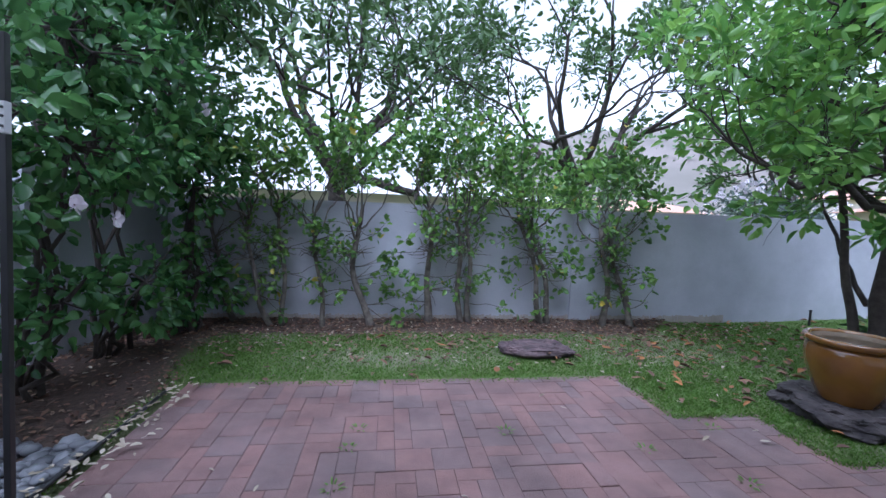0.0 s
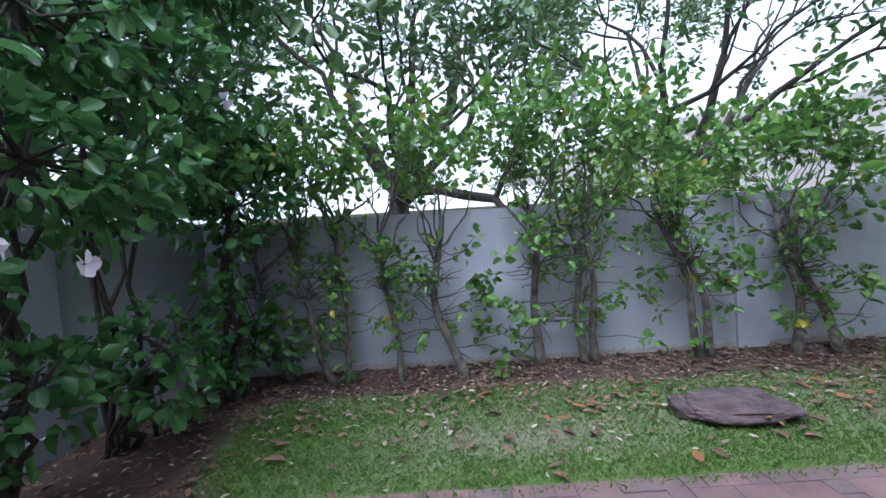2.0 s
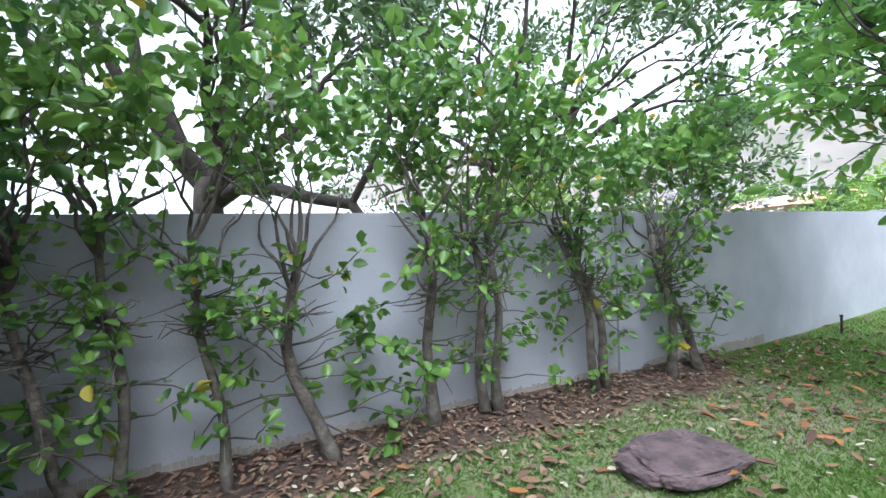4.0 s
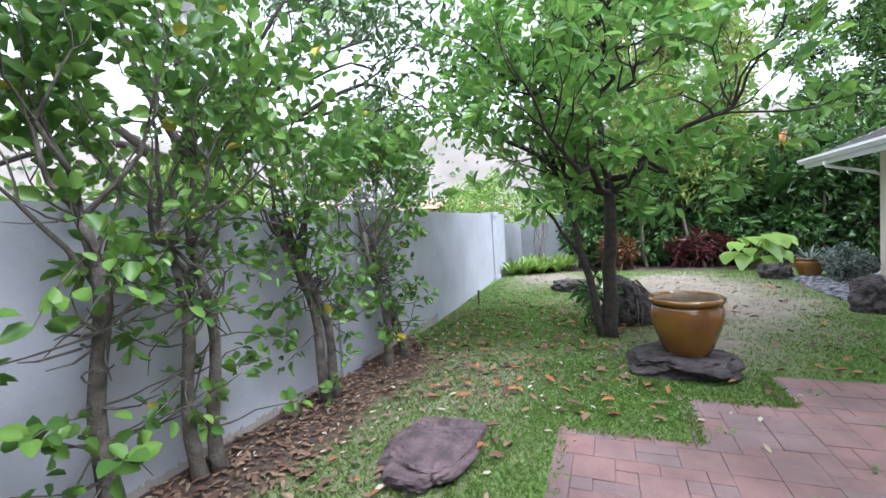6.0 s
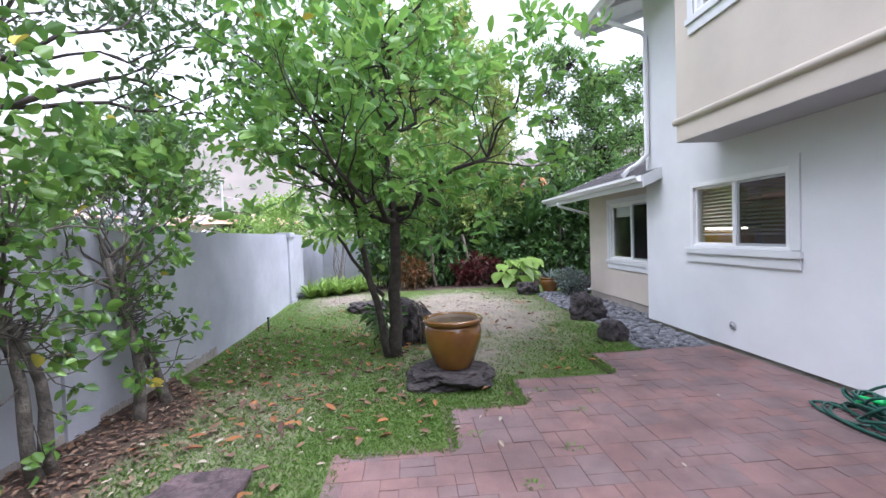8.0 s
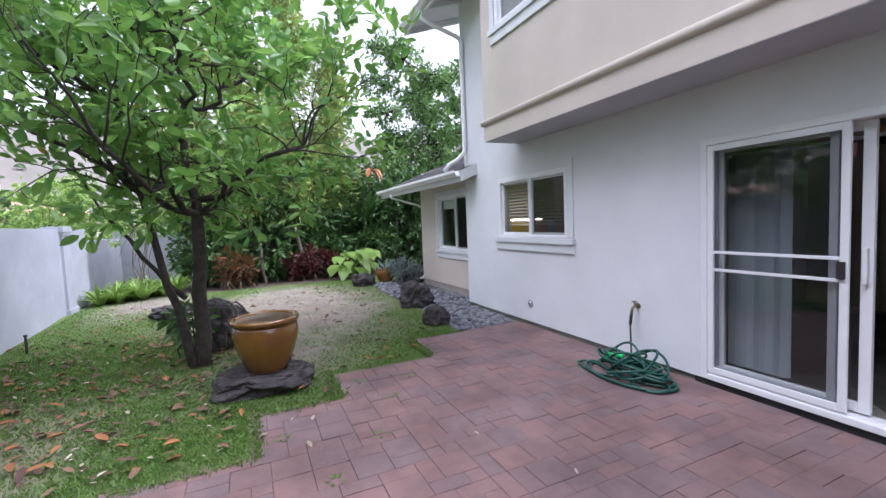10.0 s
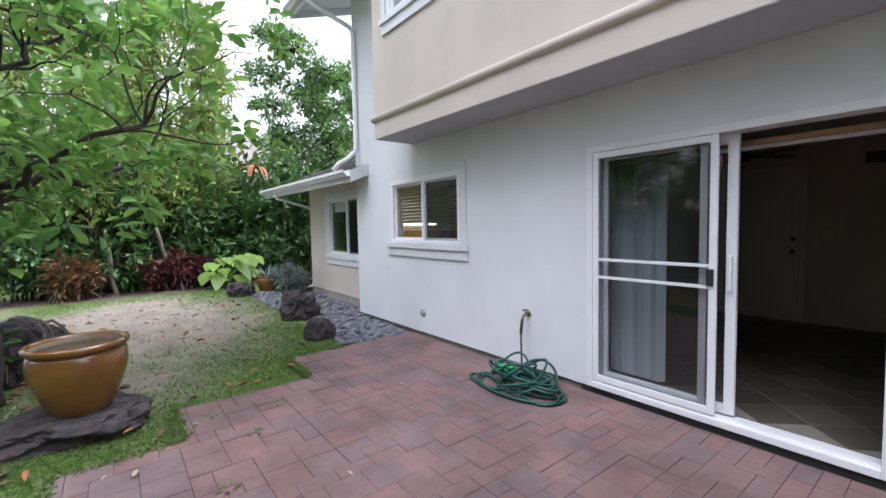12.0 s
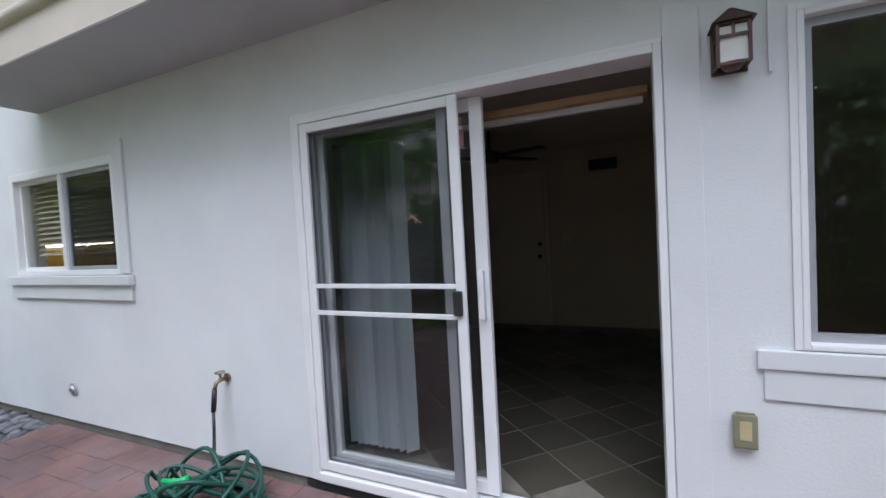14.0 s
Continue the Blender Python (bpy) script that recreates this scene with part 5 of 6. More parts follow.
# flowering bush and shrubs beyond the wall
fb = bush("flowering_bush", "white-flowered bush beyond the garden wall", (8.2, 9.0, 0), ((0, 0, 1.6, 1.5, 0.8, 0.95), (1.6, 0.2, 1.5, 1.1, 0.8, 0.8)), 0.11, 0.05, LEAF_SILVER, 2600, 193, 4)
rng = np.random.default_rng(194)
P, D = blob_points(rng, 260, (0.5, -0.1, 1.65), (1.9, 0.9, 0.95), 0.9)
leaf_part("blossom", rng, P, D, 0.13, 0.12, PETAL, fb, "small white blossoms", flat=0.8, droop=0.0)
bush("shrub", "light green shrub beyond the garden wall", (1.8, 7.6, 0), ((0, 0, 1.7, 1.0, 0.6, 0.55), (1.0, 0.2, 1.8, 0.8, 0.6, 0.5)), 0.16, 0.05, LEAF_LIME, 1500, 195, 4)
# silver bush by the annex corner
bush("silver_bush", "low silver-green bush by the annex corner", (8.45, -0.35, 0.03), ((0, 0, 0.32, 0.42, 0.36, 0.32), (-0.15, 0.15, 0.45, 0.3, 0.28, 0.26)), 0.06, 0.03, LEAF_SILVER, 1100, 196, 5, 0.012)
bush("shrub", "small dark weedy shrub at the tree's foot", (4.95, 3.62, 0.03), ((0.0, 0.05, 0.42, 0.28, 0.22, 0.26),), 0.14, 0.06, LEAF_JUNGLE, 110, 197, 5, 0.012)

# ---- stones ----
def boulder(name, label, place, size, seed, mat, rough=0.22, flat_top=None, category="boulder", group="", rot=0.0, square=0.82):
    bm = bmesh.new()
    bmesh.ops.create_icosphere(bm, subdivisions=5, radius=1.0)
    for v in bm.verts:
        p = v.co.copy()
        n1 = noise.noise(p * 1.1 + Vector((seed * 3.7, 0, 0)))
        n2 = noise.noise(p * 2.8 + Vector((0, seed * 5.1, 0)))
        n3 = noise.noise(p * 7.5 + Vector((0, 0, seed)))
        n4 = noise.noise(p * 17 + Vector((seed, 0, 2.0)))
        k = 1 + rough * (n1 * 1.2 + n2 * 0.7 + n3 * 0.26 + n4 * 0.08)
        q = Vector((p.x * k, p.y * k, p.z * k))
        if flat_top is not None and q.z > flat_top:
            q.z = flat_top + (q.z - flat_top) * 0.12 + 0.09 * n2 + 0.10 * n3 + 0.05 * n4
        # squarer outline
        q.x, q.y = math.copysign(abs(q.x) ** square, q.x), math.copysign(abs(q.y) ** square, q.y)
        v.co = Vector((q.x * size[0], q.y * size[1], max(q.z, -0.55) * size[2]))
    me = bpy.data.meshes.new(name)
    bm.to_mesh(me)
    bm.free()
    me.materials.append(mat)
    ob = new(name, me)
    ob.location, ob.rotation_euler = place, (0, 0, rot)
    return tagged(ob, label, category, group)


boulder("slab_stone", "dark flat lava slab under the glazed pot", (3.46, 2.92, 0.075), (0.40, 0.44, 0.15), 3, LAVA, 0.30, 0.60, "stone slab")
boulder("stepping_stone", "flat purplish stone lying in the grass", (1.46, 4.62, 0.03), (0.43, 0.26, 0.14), 8, SLATE, 0.34, 0.5, "stone", "", radians(-6), 0.72)
boulder("boulder", "rounded dark lava boulder at the pebble bed", (4.72, 0.52, 0.08), (0.19, 0.18, 0.20), 1, LAVA, 0.2, None, "boulder", "boulders", 0.5, 0.7)
boulder("boulder", "angular dark lava boulder with pale lichen", (6.15, 0.28, 0.13), (0.25, 0.27, 0.30), 5, LAVA, 0.38, None, "boulder", "boulders", 0.4)
boulder("boulder", "dark lava boulder with pale top", (8.9, 0.56, 0.15), (0.26, 0.27, 0.26), 6, LAVA, 0.3, 0.7, "boulder", "boulders", 1.0)
boulder("boulder", "low dark boulder beside the annex", (9.2, -0.75, 0.15), (0.32, 0.32, 0.28), 7, LAVA, 0.3, None, "boulder", "boulders", 2.0)
boulder("boulder", "low dark lava boulder behind the lawn tree", (7.6, 4.2, 0.10), (0.28, 0.36, 0.22), 9, LAVA, 0.28, 0.6, "boulder", "boulders", 0.2)
stump = boulder("root_stump", "dark root-bound stump behind the lawn tree", (5.25, 3.3, 0.18), (0.30, 0.34, 0.38), 10, LAVA, 0.3, None, "stump", "", 0.7)
rng = np.random.default_rng(210)
for k in range(14):
    a = rng.uniform(0, 2 * math.pi)
    g = Geo()
    pts = [(0.05 * math.cos(a), 0.05 * math.sin(a), 0.36)]
    for i in range(1, 6):
        t = i / 5
        pts.append((math.cos(a + 0.2 * math.sin(k + 3 * t)) * (0.05 + 0.36 * t), math.sin(a + 0.2 * math.sin(k + 3 * t)) * (0.05 + 0.38 * t), 0.38 - 0.5 * t * t + 0.03 * math.sin(5 * t + k)))
    g.tube(pts, [0.014, 0.013, 0.012, 0.01, 0.008, 0.006], 6)
    part("root", g, BARK, stump, "pale hanging root", True)


# ---- pots ----
def glazed_pot(place, r, h, label, seed):
    th = thing("glazed_pot", label, "plant pot", place, "glazed pots")
    s, k = r / 0.335, h / 0.56
    outer = [(0.19, 0.0), (0.205, 0.02), (0.235, 0.09), (0.28, 0.21), (0.312, 0.32), (0.322, 0.40), (0.315, 0.46), (0.300, 0.495)]
    part("body", Geo().lathe([(a * s, b * k) for a, b in outer] + [((0.27) * s, 0.495 * k)], 64, caps=(True, False)), GLAZE, th, "amber brown glazed body", True)
    rim = [(0.300, 0.495), (0.318, 0.503), (0.334, 0.520), (0.336, 0.542), (0.326, 0.557), (0.308, 0.56), (0.294, 0.553), (0.287, 0.535), (0.285, 0.50)]
    part("rim", Geo().lathe([(a * s, b * k) for a, b in rim], 64, caps=(False, False)), GLAZE, th, "thick rolled rim", True)
    inner = [(0.285, 0.535), (0.283, 0.50), (0.29, 0.42), (0.28, 0.33), (0.23, 0.14), (0.18, 0.06)]
    ob = part("inside", Geo().lathe([(a * s, b * k) for a, b in inner], 64, caps=(False, True)), POT_INSIDE, th, "pale unglazed inside", True)
    return th


glazed_pot((3.41, 2.89, 0.165), 0.315, 0.52, "large empty amber-brown glazed pot standing on a lava slab", 1)
p2 = glazed_pot((9.05, -0.03, 0.06), 0.24, 0.38, "smaller amber-brown glazed pot with a spiky plant", 2)
sp2 = strap_plant("spider_plant", "spiky pale green plant in the smaller pot", (9.05, -0.03, 0.36), 30, 0.42, 0.035, LEAF_SILVER, 200, 0.9, 1.0, "plant")


# ---- along the house wall ----
# tap with hose bib
tap = thing("garden_tap", "weathered brass hose tap on the stucco wall", "tap", (2.06, HOUSE_Y, 0.58))
part("flange", Geo().tube([(0, 0.0, 0), (0, 0.012, 0)], 0.028, 16), BRASS, tap)
part("spout", Geo().tube([(0, 0.01, 0), (0, 0.06, 0), (0, 0.085, -0.01), (0, 0.10, -0.045)], [0.012, 0.013, 0.013, 0.012], 12), BRASS, tap, "", True)
part("valve", Geo().tube([(0, 0.055, 0.0), (0, 0.055, 0.045)], 0.008, 10), BRASS, tap)
part("wheel", Geo().tube([(0.028 * math.cos(a * math.pi / 6), 0.055 + 0.028 * math.sin(a * math.pi / 6), 0.048) for a in range(13)], 0.005, 6), BRASS, tap, "small valve wheel", True)
# the hose: black connector, then a heap of loops
rng = np.random.default_rng(77)
hose = thing("garden_hose", "dark green garden hose coiled in a loose heap on the patio", "hose", (1.78, -0.22, 0.0))
lead = [(0.28, -0.29, 0.535), (0.285, -0.285, 0.47), (0.285, -0.275, 0.40)]
part("connector", Geo().tube(lead, [0.015, 0.016, 0.015], 12), BLACK, hose, "black strain-relief sleeve", True)
drop = [(0.285, -0.275, 0.40), (0.27, -0.26, 0.30), (0.24, -0.23, 0.20), (0.21, -0.20, 0.12), (0.16, -0.16, 0.08)]
part("hose_end", Geo().tube(drop, 0.0095, 10), BLACK, hose, "", True)
loops = []
N = 13 * 28
for i in range(N + 1):
    t = i / 28
    k = int(t)
    cxk = 0.13 * math.sin(k * 2.4 + 0.4) * (0.4 + 0.6 * math.cos(k * 1.3))
    cyk = 0.07 * math.sin(k * 1.7)
    cxn = 0.13 * math.sin((k + 1) * 2.4 + 0.4) * (0.4 + 0.6 * math.cos((k + 1) * 1.3))
    cyn = 0.07 * math.sin((k + 1) * 1.7)
    f = t - k
    f = f * f * (3 - 2 * f)
    rx = 0.36 + 0.11 * math.sin(t * 0.93 + 0.5) - 0.012 * t
    ry = 0.22 + 0.07 * math.sin(t * 1.21 + 1.0) - 0.006 * t
    a = 2 * math.pi * t
    z = 0.014 + 0.015 * k * (0.75 + 0.5 * math.sin(a + k)) + (0.02 if k > 2 else 0.0) * (1 + math.sin(2 * a + k * 1.9)) * 0.8
    loops.append((cxk + (cxn - cxk) * f + rx * math.cos(a), cyk + (cyn - cyk) * f + ry * math.sin(a), max(0.013, z)))
part("coil", Geo().tube(loops, 0.0115, 8), HOSE, hose, "", True)
arc = [(0.42 - 0.5 * i / 14, -0.05 - 0.14 * math.sin(i / 14 * math.pi) * 0.6, 0.06 + 0.20 * math.sin(i / 14 * math.pi)) for i in range(15)]
part("loop", Geo().tube(arc, 0.0115, 8), HOSE, hose, "", True)
side_loop = [(0.30 + 0.25 * math.cos(a * math.pi / 8), 0.16 + 0.10 * math.sin(a * math.pi / 8), 0.02 + 0.01 * math.sin(a)) for a in range(17)]
part("loop", Geo().tube(side_loop, 0.0115, 8), HOSE, hose, "", True)
small_loop = [(-0.24 + 0.18 * math.cos(a * math.pi / 8), 0.10 + 0.12 * math.sin(a * math.pi / 8), 0.025 + 0.012 * math.sin(a * 0.9)) for a in range(17)]
part("loop", Geo().tube(small_loop, 0.0115, 8), HOSE, hose, "", True)
nz = thing("hose_nozzle", "bright green plastic spray nozzle on the coiled hose", "nozzle", (1.95, -0.16, 0.17))
nz.rotation_euler = (0.1, 0.05, radians(200))
part("barrel", Geo().tube([(-0.07, 0, 0), (0.02, 0, 0.0), (0.05, 0, 0.005), (0.075, 0, 0.012)], [0.015, 0.018, 0.026, 0.028], 12), NOZZLE, nz, "", True)
part("grip", Geo().tube([(-0.01, 0, 0), (-0.05, 0, -0.035), (-0.09, 0, -0.05)], [0.016, 0.015, 0.013], 10), NOZZLE, nz, "", True)
part("trigger", Geo().tube([(0.02, 0, -0.02), (-0.02, 0, -0.045), (-0.06, 0, -0.07)], 0.006, 8), NOZZLE, nz, "", True)
# round vent cap
vent = thing("wall_vent", "small grey round vent cap on the stucco wall", "vent", (3.895, HOUSE_Y, 0.31))
part("ring", Geo().tube([(0, 0.0, 0), (0, 0.014, 0)], 0.052, 24), GREY_ALU, vent)
part("core", Geo().tube([(0, 0.014, 0), (0, 0.028, 0)], [0.034, 0.026], 20), GREY_ALU, vent)
part("slot", Geo().box(-0.02, 0.02, 0.0285, 0.031, -0.005, 0.005), DARK, vent)
# wall lantern
lan = thing("wall_lantern", "square aged copper wall lantern with milky glass", "wall lamp", (-0.675, HOUSE_Y, 2.02))
lan.scale = (0.86, 0.86, 0.9)
part("back_plate", Geo().box(-0.065, 0.065, 0.002, 0.018, -0.085, 0.10, 0.004), COPPER, lan)
fr = Geo()
hw, d0, d1 = 0.060, 0.02, 0.118
for x in (-hw, hw - 0.012):
    for y in (d0, d1 - 0.012):
        fr.box(x, x + 0.012, y, y + 0.012, -0.075, 0.085)
for z in (-0.075, 0.028, 0.075):
    fr.box(-hw + 0.012, hw - 0.012, d1 - 0.010, d1 - 0.002, z, z + 0.010)
    for x in (-hw + 0.002, hw - 0.010):
        fr.box(x, x + 0.008, d0 + 0.012, d1 - 0.012, z, z + 0.010)
fr.box(-0.005, 0.005, d1 - 0.009, d1 - 0.003, 0.038, 0.075)
part("frame", fr, COPPER, lan)
roof = Geo()
roof.v = [(-0.075, 0.0, 0.085), (0.075, 0.0, 0.085), (0.075, 0.132, 0.085), (-0.075, 0.132, 0.085), (-0.008, 0.058, 0.148), (0.008, 0.058, 0.148), (0.008, 0.074, 0.148), (-0.008, 0.074, 0.148)]
roof.f = [(0, 3, 2, 1), (4, 5, 6, 7), (0, 1, 5, 4), (1, 2, 6, 5), (2, 3, 7, 6), (3, 0, 4, 7)]
part("roof", roof, COPPER, lan)
part("glass", Geo().box(-hw + 0.013, hw - 0.013, d0 + 0.013, d1 - 0.013, -0.06, 0.072), MILK, lan, "milky glass panes")
part("socket", Geo().lathe([(0.045, -0.062), (0.03, -0.085), (0.012, -0.09)], 16, 0, 0.07), COPPER, lan)
# covered outlet
out = thing("wall_outlet", "outdoor socket under a cloudy olive plastic cover", "outlet", (-0.69, HOUSE_Y, 0.645))
out.scale = (0.84, 0.9, 0.94)
part("box", Geo().box(-0.040, 0.040, 0.002, 0.022, -0.065, 0.062, 0.005), OLIVE_CLEAR, out)
part("cover", Geo().box(-0.046, 0.046, 0.023, 0.040, -0.07, 0.066, 0.008), OLIVE_CLEAR, out, "cloudy hinged cover")
part("socket", Geo().box(-0.022, 0.022, 0.0405, 0.043, -0.035, 0.04, 0.001), CREAM, out, "cream socket face")
part("hinge", Geo().tube([(-0.035, 0.03, 0.07), (0.035, 0.03, 0.07)], 0.005, 8), OLIVE_CLEAR, out)
# conduit strip beside the lantern
structure("trim_strip", Geo().box(-0.80, -0.79, HOUSE_Y + 0.002, HOUSE_Y + 0.012, 1.93, 2.59), STUCCO, "thin painted strip on the stucco", "trim")

# ---- posts, stake, edging ----
post = thing("black_post", "slim black steel post with a pale bracket at the patio's edge", "post", (-1.875, 2.01, 0.0))
post.rotation_euler = (0, radians(1.6), 0)
part("pole", Geo().box(-0.014, 0.014, -0.014, 0.014, -0.05, 1.80, 0.003), BLACK, post)
br = part("bracket", Geo().box(-0.013, 0.013, -0.017, 0.017, 1.802, 1.93, 0.003), TRIM, post, "pale perforated bracket")
for z in (1.83, 1.87, 1.905):
    part("screw", Geo().tube([(0.004, -0.022, z), (0.004, -0.017, z)], 0.006, 8), BLACK, br)
part("pole_top", Geo().box(-0.014, 0.014, -0.014, 0.014, 1.932, 2.2, 0.003), BLACK, post)
stk = thing("stake", "short dark metal stake by the wall", "stake", (6.25, 5.72, 0.05))
part("rod", Geo().tube([(0, 0, -0.1), (0.005, 0, 0.2)], 0.016, 8), BLACK, stk)
part("head", Geo().tube([(0.005, 0, 0.2), (0.006, 0, 0.225)], 0.022, 8), BLACK, stk)
ed = Geo().tube([(-2.05, 1.2, 0.03), (-2.03, 1.8, 0.035), (-2.04, 2.4, 0.035), (-2.02, 3.0, 0.04), (-2.03, 3.62, 0.04)], 0.014, 8)
tagged(part("edging_pipe", ed, BLACK, None, "", True), "thin black irrigation pipe along the patio edge", "pipe")
# base of the garden wall where the paint ends: a row of concrete teeth
rng = np.random.default_rng(220)
strip = Geo()
x = -2.9
while x < 5.0:
    w = rng.uniform(0.015, 0.05)
    strip.box(x, x + w * 0.9, wall_front(x) - 0.005, wall_front(x) + 0.02, 0.0, 0.095 + rng.uniform(0, 0.03))
    x += w
tagged(part("wall_footing", strip, CONCRETE, None), "ragged unpainted concrete edge at the wall's foot", "footing", "", "structure")

# ---- inside the room ----
idoor = thing("door_2", "closed off-white panel door in the dim room", "door", (1.2, -4.6, FZ), "", "structure")
part("leaf", Geo().box(-0.43, 0.43, 0.0, 0.03, 0.0, 2.03, 0.004), ROOM_DOOR, idoor)
part("casing", Geo().box(-0.5, -0.435, 0.0, 0.035, 0.0, 2.1, 0.003).box(0.435, 0.5, 0.0, 0.035, 0.0, 2.1, 0.003).box(-0.435, 0.435, 0.0, 0.035, 2.035, 2.1, 0.003), ROOM_DOOR, idoor)
part("knob", Geo().lathe([(0.012, 0.0), (0.03, 0.02), (0.028, 0.045), (0.0, 0.05)], 16), BLACK, idoor, "black knob", True).matrix_basis = pose(-0.36, 0.03, 0.95, -90)
part("deadbolt", Geo().lathe([(0.028, 0.0), (0.026, 0.015), (0.0, 0.018)], 16), BLACK, idoor, "black deadbolt", True).matrix_basis = pose(-0.36, 0.03, 1.12, -90)
sw = tagged(part("light_switch", Geo().box(0.42, 0.54, -4.598, -4.588, 1.2, 1.32, 0.003), CREAM), "cream wall switch plate", "switch")
av = thing("air_vent", "dark metal air grille high on the room wall", "vent", (0.0, -4.6, 2.2))
part("grille_frame", Geo().box(-0.17, 0.17, 0.001, 0.02, -0.07, 0.07, 0.003), BLACK, av)
for z in range(5):
    part("slat", Geo().box(-0.15, 0.15, 0.02, 0.028, -0.055 + z * 0.025, -0.045 + z * 0.025), BLACK, av)
fan_ = thing("ceiling_fan", "dark ceiling fan at rest", "ceiling fan", (1.0, -3.0, 2.45))
part("rod", Geo().tube([(0, 0, 0), (0, 0, -0.2)], 0.015, 8), BLACK, fan_)
part("motor", Geo().lathe([(0.09, -0.32), (0.11, -0.28), (0.11, -0.22), (0.05, -0.2)], 24), BLACK, fan_, "", True)
for k in range(5):
    bl = part("blade", Geo().box(0.12, 0.62, -0.06, 0.06, -0.265, -0.255, 0.003), material("dark fan blade wood", (0.05, 0.035, 0.025), (0.03, 0.02, 0.015), 0.5), fan_)
    bl.rotation_euler = (0, 0, 2 * math.pi * k / 5 + 0.3)
tagged(part("valance", Geo().box(-0.42, 1.36, -0.93, -0.87, 2.005, 2.04, 0.004), WOOD), "tan wooden valance over the sliding door", "valance")
vb = thing("vertical_blinds", "blue-grey vertical blinds drawn to one side behind the glass", "blinds", (0, 0, 0))
for k in range(9):
    x = 0.90 + k * 0.050
    v = part("vane", Geo().box(-0.042, 0.042, -0.002, 0.002, 0.0, 1.84), BLIND, vb)
    v.matrix_basis = pose(x, -0.91, 0.14, 0, 0, 52 + 14 * math.sin(k * 2.1))
part("head_rail", Geo().box(-0.40, 1.34, -0.99, -0.95, 1.985, 2.02), VINYL, vb)
# tiles laid at an angle
slot = 0.32
tm = Geo().box(-0.155, 0.155, -0.155, 0.155, -0.006, 0.0, 0.003).mesh("tile", TILE)
for i in range(-12, 13):
    for j in range(-12, 13):
        cx, cy = (i * slot + j * slot) * 0.7071 + 0.4, (j * slot - i * slot) * 0.7071 - 2.6
        if -1.6 < cx < 2.2 and -4.35 < cy < -0.87:
            t = new("tile", tm)
            t.parent = bpy.data.objects["floor_room"]
            t.matrix_basis = pose(cx, cy, FZ, 0, 0, 45)
# kitchen behind the small window
blind = thing("wooden_blind", "brown slatted wooden blind behind the small window", "blind", (0, 0, 0))
sm = Geo().box(3.13, 3.84, -0.022, 0.022, -0.0015, 0.0015).mesh("slat", SLAT)
sm2 = Geo().box(3.88, 4.60, -0.022, 0.022, -0.0015, 0.0015).mesh("slat", SLAT)
for k in range(14):
    for m in (sm, sm2):
        s = new("slat", m)
        s.parent = blind
        s.matrix_basis = pose(0, HOUSE_Y - 0.15, 1.43 + k * 0.047, -32)
part("head_rail", Geo().box(3.12, 4.61, HOUSE_Y - 0.18, HOUSE_Y - 0.12, 2.07, 2.11), SLAT, blind)
side_box("wall_kitchen", 2.6, 5.5, -2.45, -2.4, FZ, 2.45, YELLOW_WALL, "warm yellow kitchen wall", "wall")
kl = thing("kitchen_light", "lit tube lamp over a yellow kitchen panel", "lamp", (4.75, -1.10, 1.50))
kl.rotation_euler = (0, 0, radians(25))
part("tube", Geo().tube([(-0.36, 0, 0), (0.36, 0, 0)], 0.016, 10), LAMP_WARM, kl, "glowing warm tube", True)
part("housing", Geo().box(-0.38, 0.38, -0.03, 0.0, 0.018, 0.035, 0.003), VINYL, kl)
part("panel", Geo().box(-0.45, 0.9, -0.03, 0.0, -0.35, -0.03, 0.004), YELLOW_WALL, kl, "warm yellow panel")
# annex roller shade
tagged(part("roller_shade", Geo().box(7.04, 7.79, AY - 0.12, AY - 0.115, 1.79, 2.03), VINYL), "short white roller shade in the annex window", "shade")

# ---- distance: hills, houses, light poles ----
hx, hz = [], []
hg = Geo()
cols, rows_ = 90, 14
for j in range(rows_ + 1):
    for i in range(cols + 1):
        a = radians(-75 + 200 * i / cols)
        d = 55 + 130 * (j / rows_)
        x, y = 10 + d * math.sin(a), 5 + d * math.cos(a)
        ridge = 42 + 7 * noise.noise(Vector((a * 2.2, 0.3, 0))) + 4 * noise.noise(Vector((a * 7, 1.3, 0)))
        ridge *= float(smooth01(-0.25, 0.55, a)) * 0.85 + 0.15
        t = j / rows_
        z = -0.5 + ridge * float(smooth01(0.0, 1.0, t)) + 1.5 * noise.noise(Vector((x * 0.05, y * 0.05, 0))) * t
        hg.v.append((x, y, z))
for j in range(rows_):
    for i in range(cols):
        a = j * (cols + 1) + i
        hg.f.append((a, a + 1, a + cols + 2, a + cols + 1))
tagged(part("hill", hg, HILL, None, "", True), "dry brown hillside in the distance", "hill", "", "structure")

# scrub on the hillside
rng = np.random.default_rng(350)
hv = np.array(hg.v)
pick = hv[rng.integers(0, len(hv), 5200)]
P = pick + rng.normal(0, 1.0, (len(pick), 3)) * np.array([2.5, 2.5, 0.15])
D = rng.normal(0, 1, P.shape) + np.array([0, 0, 0.6])
V, F = leaf_arrays(rng, P, D, rng.uniform(0.8, 2.4, len(P)), rng.uniform(0.8, 1.8, len(P)), 0.2, 0.2, 0.3)
tagged(new("scrub", arrays_mesh("scrub", V, F, LEAF_FAR)), "low dark scrub dotted over the dry hillside", "scrub", "", "stuff")


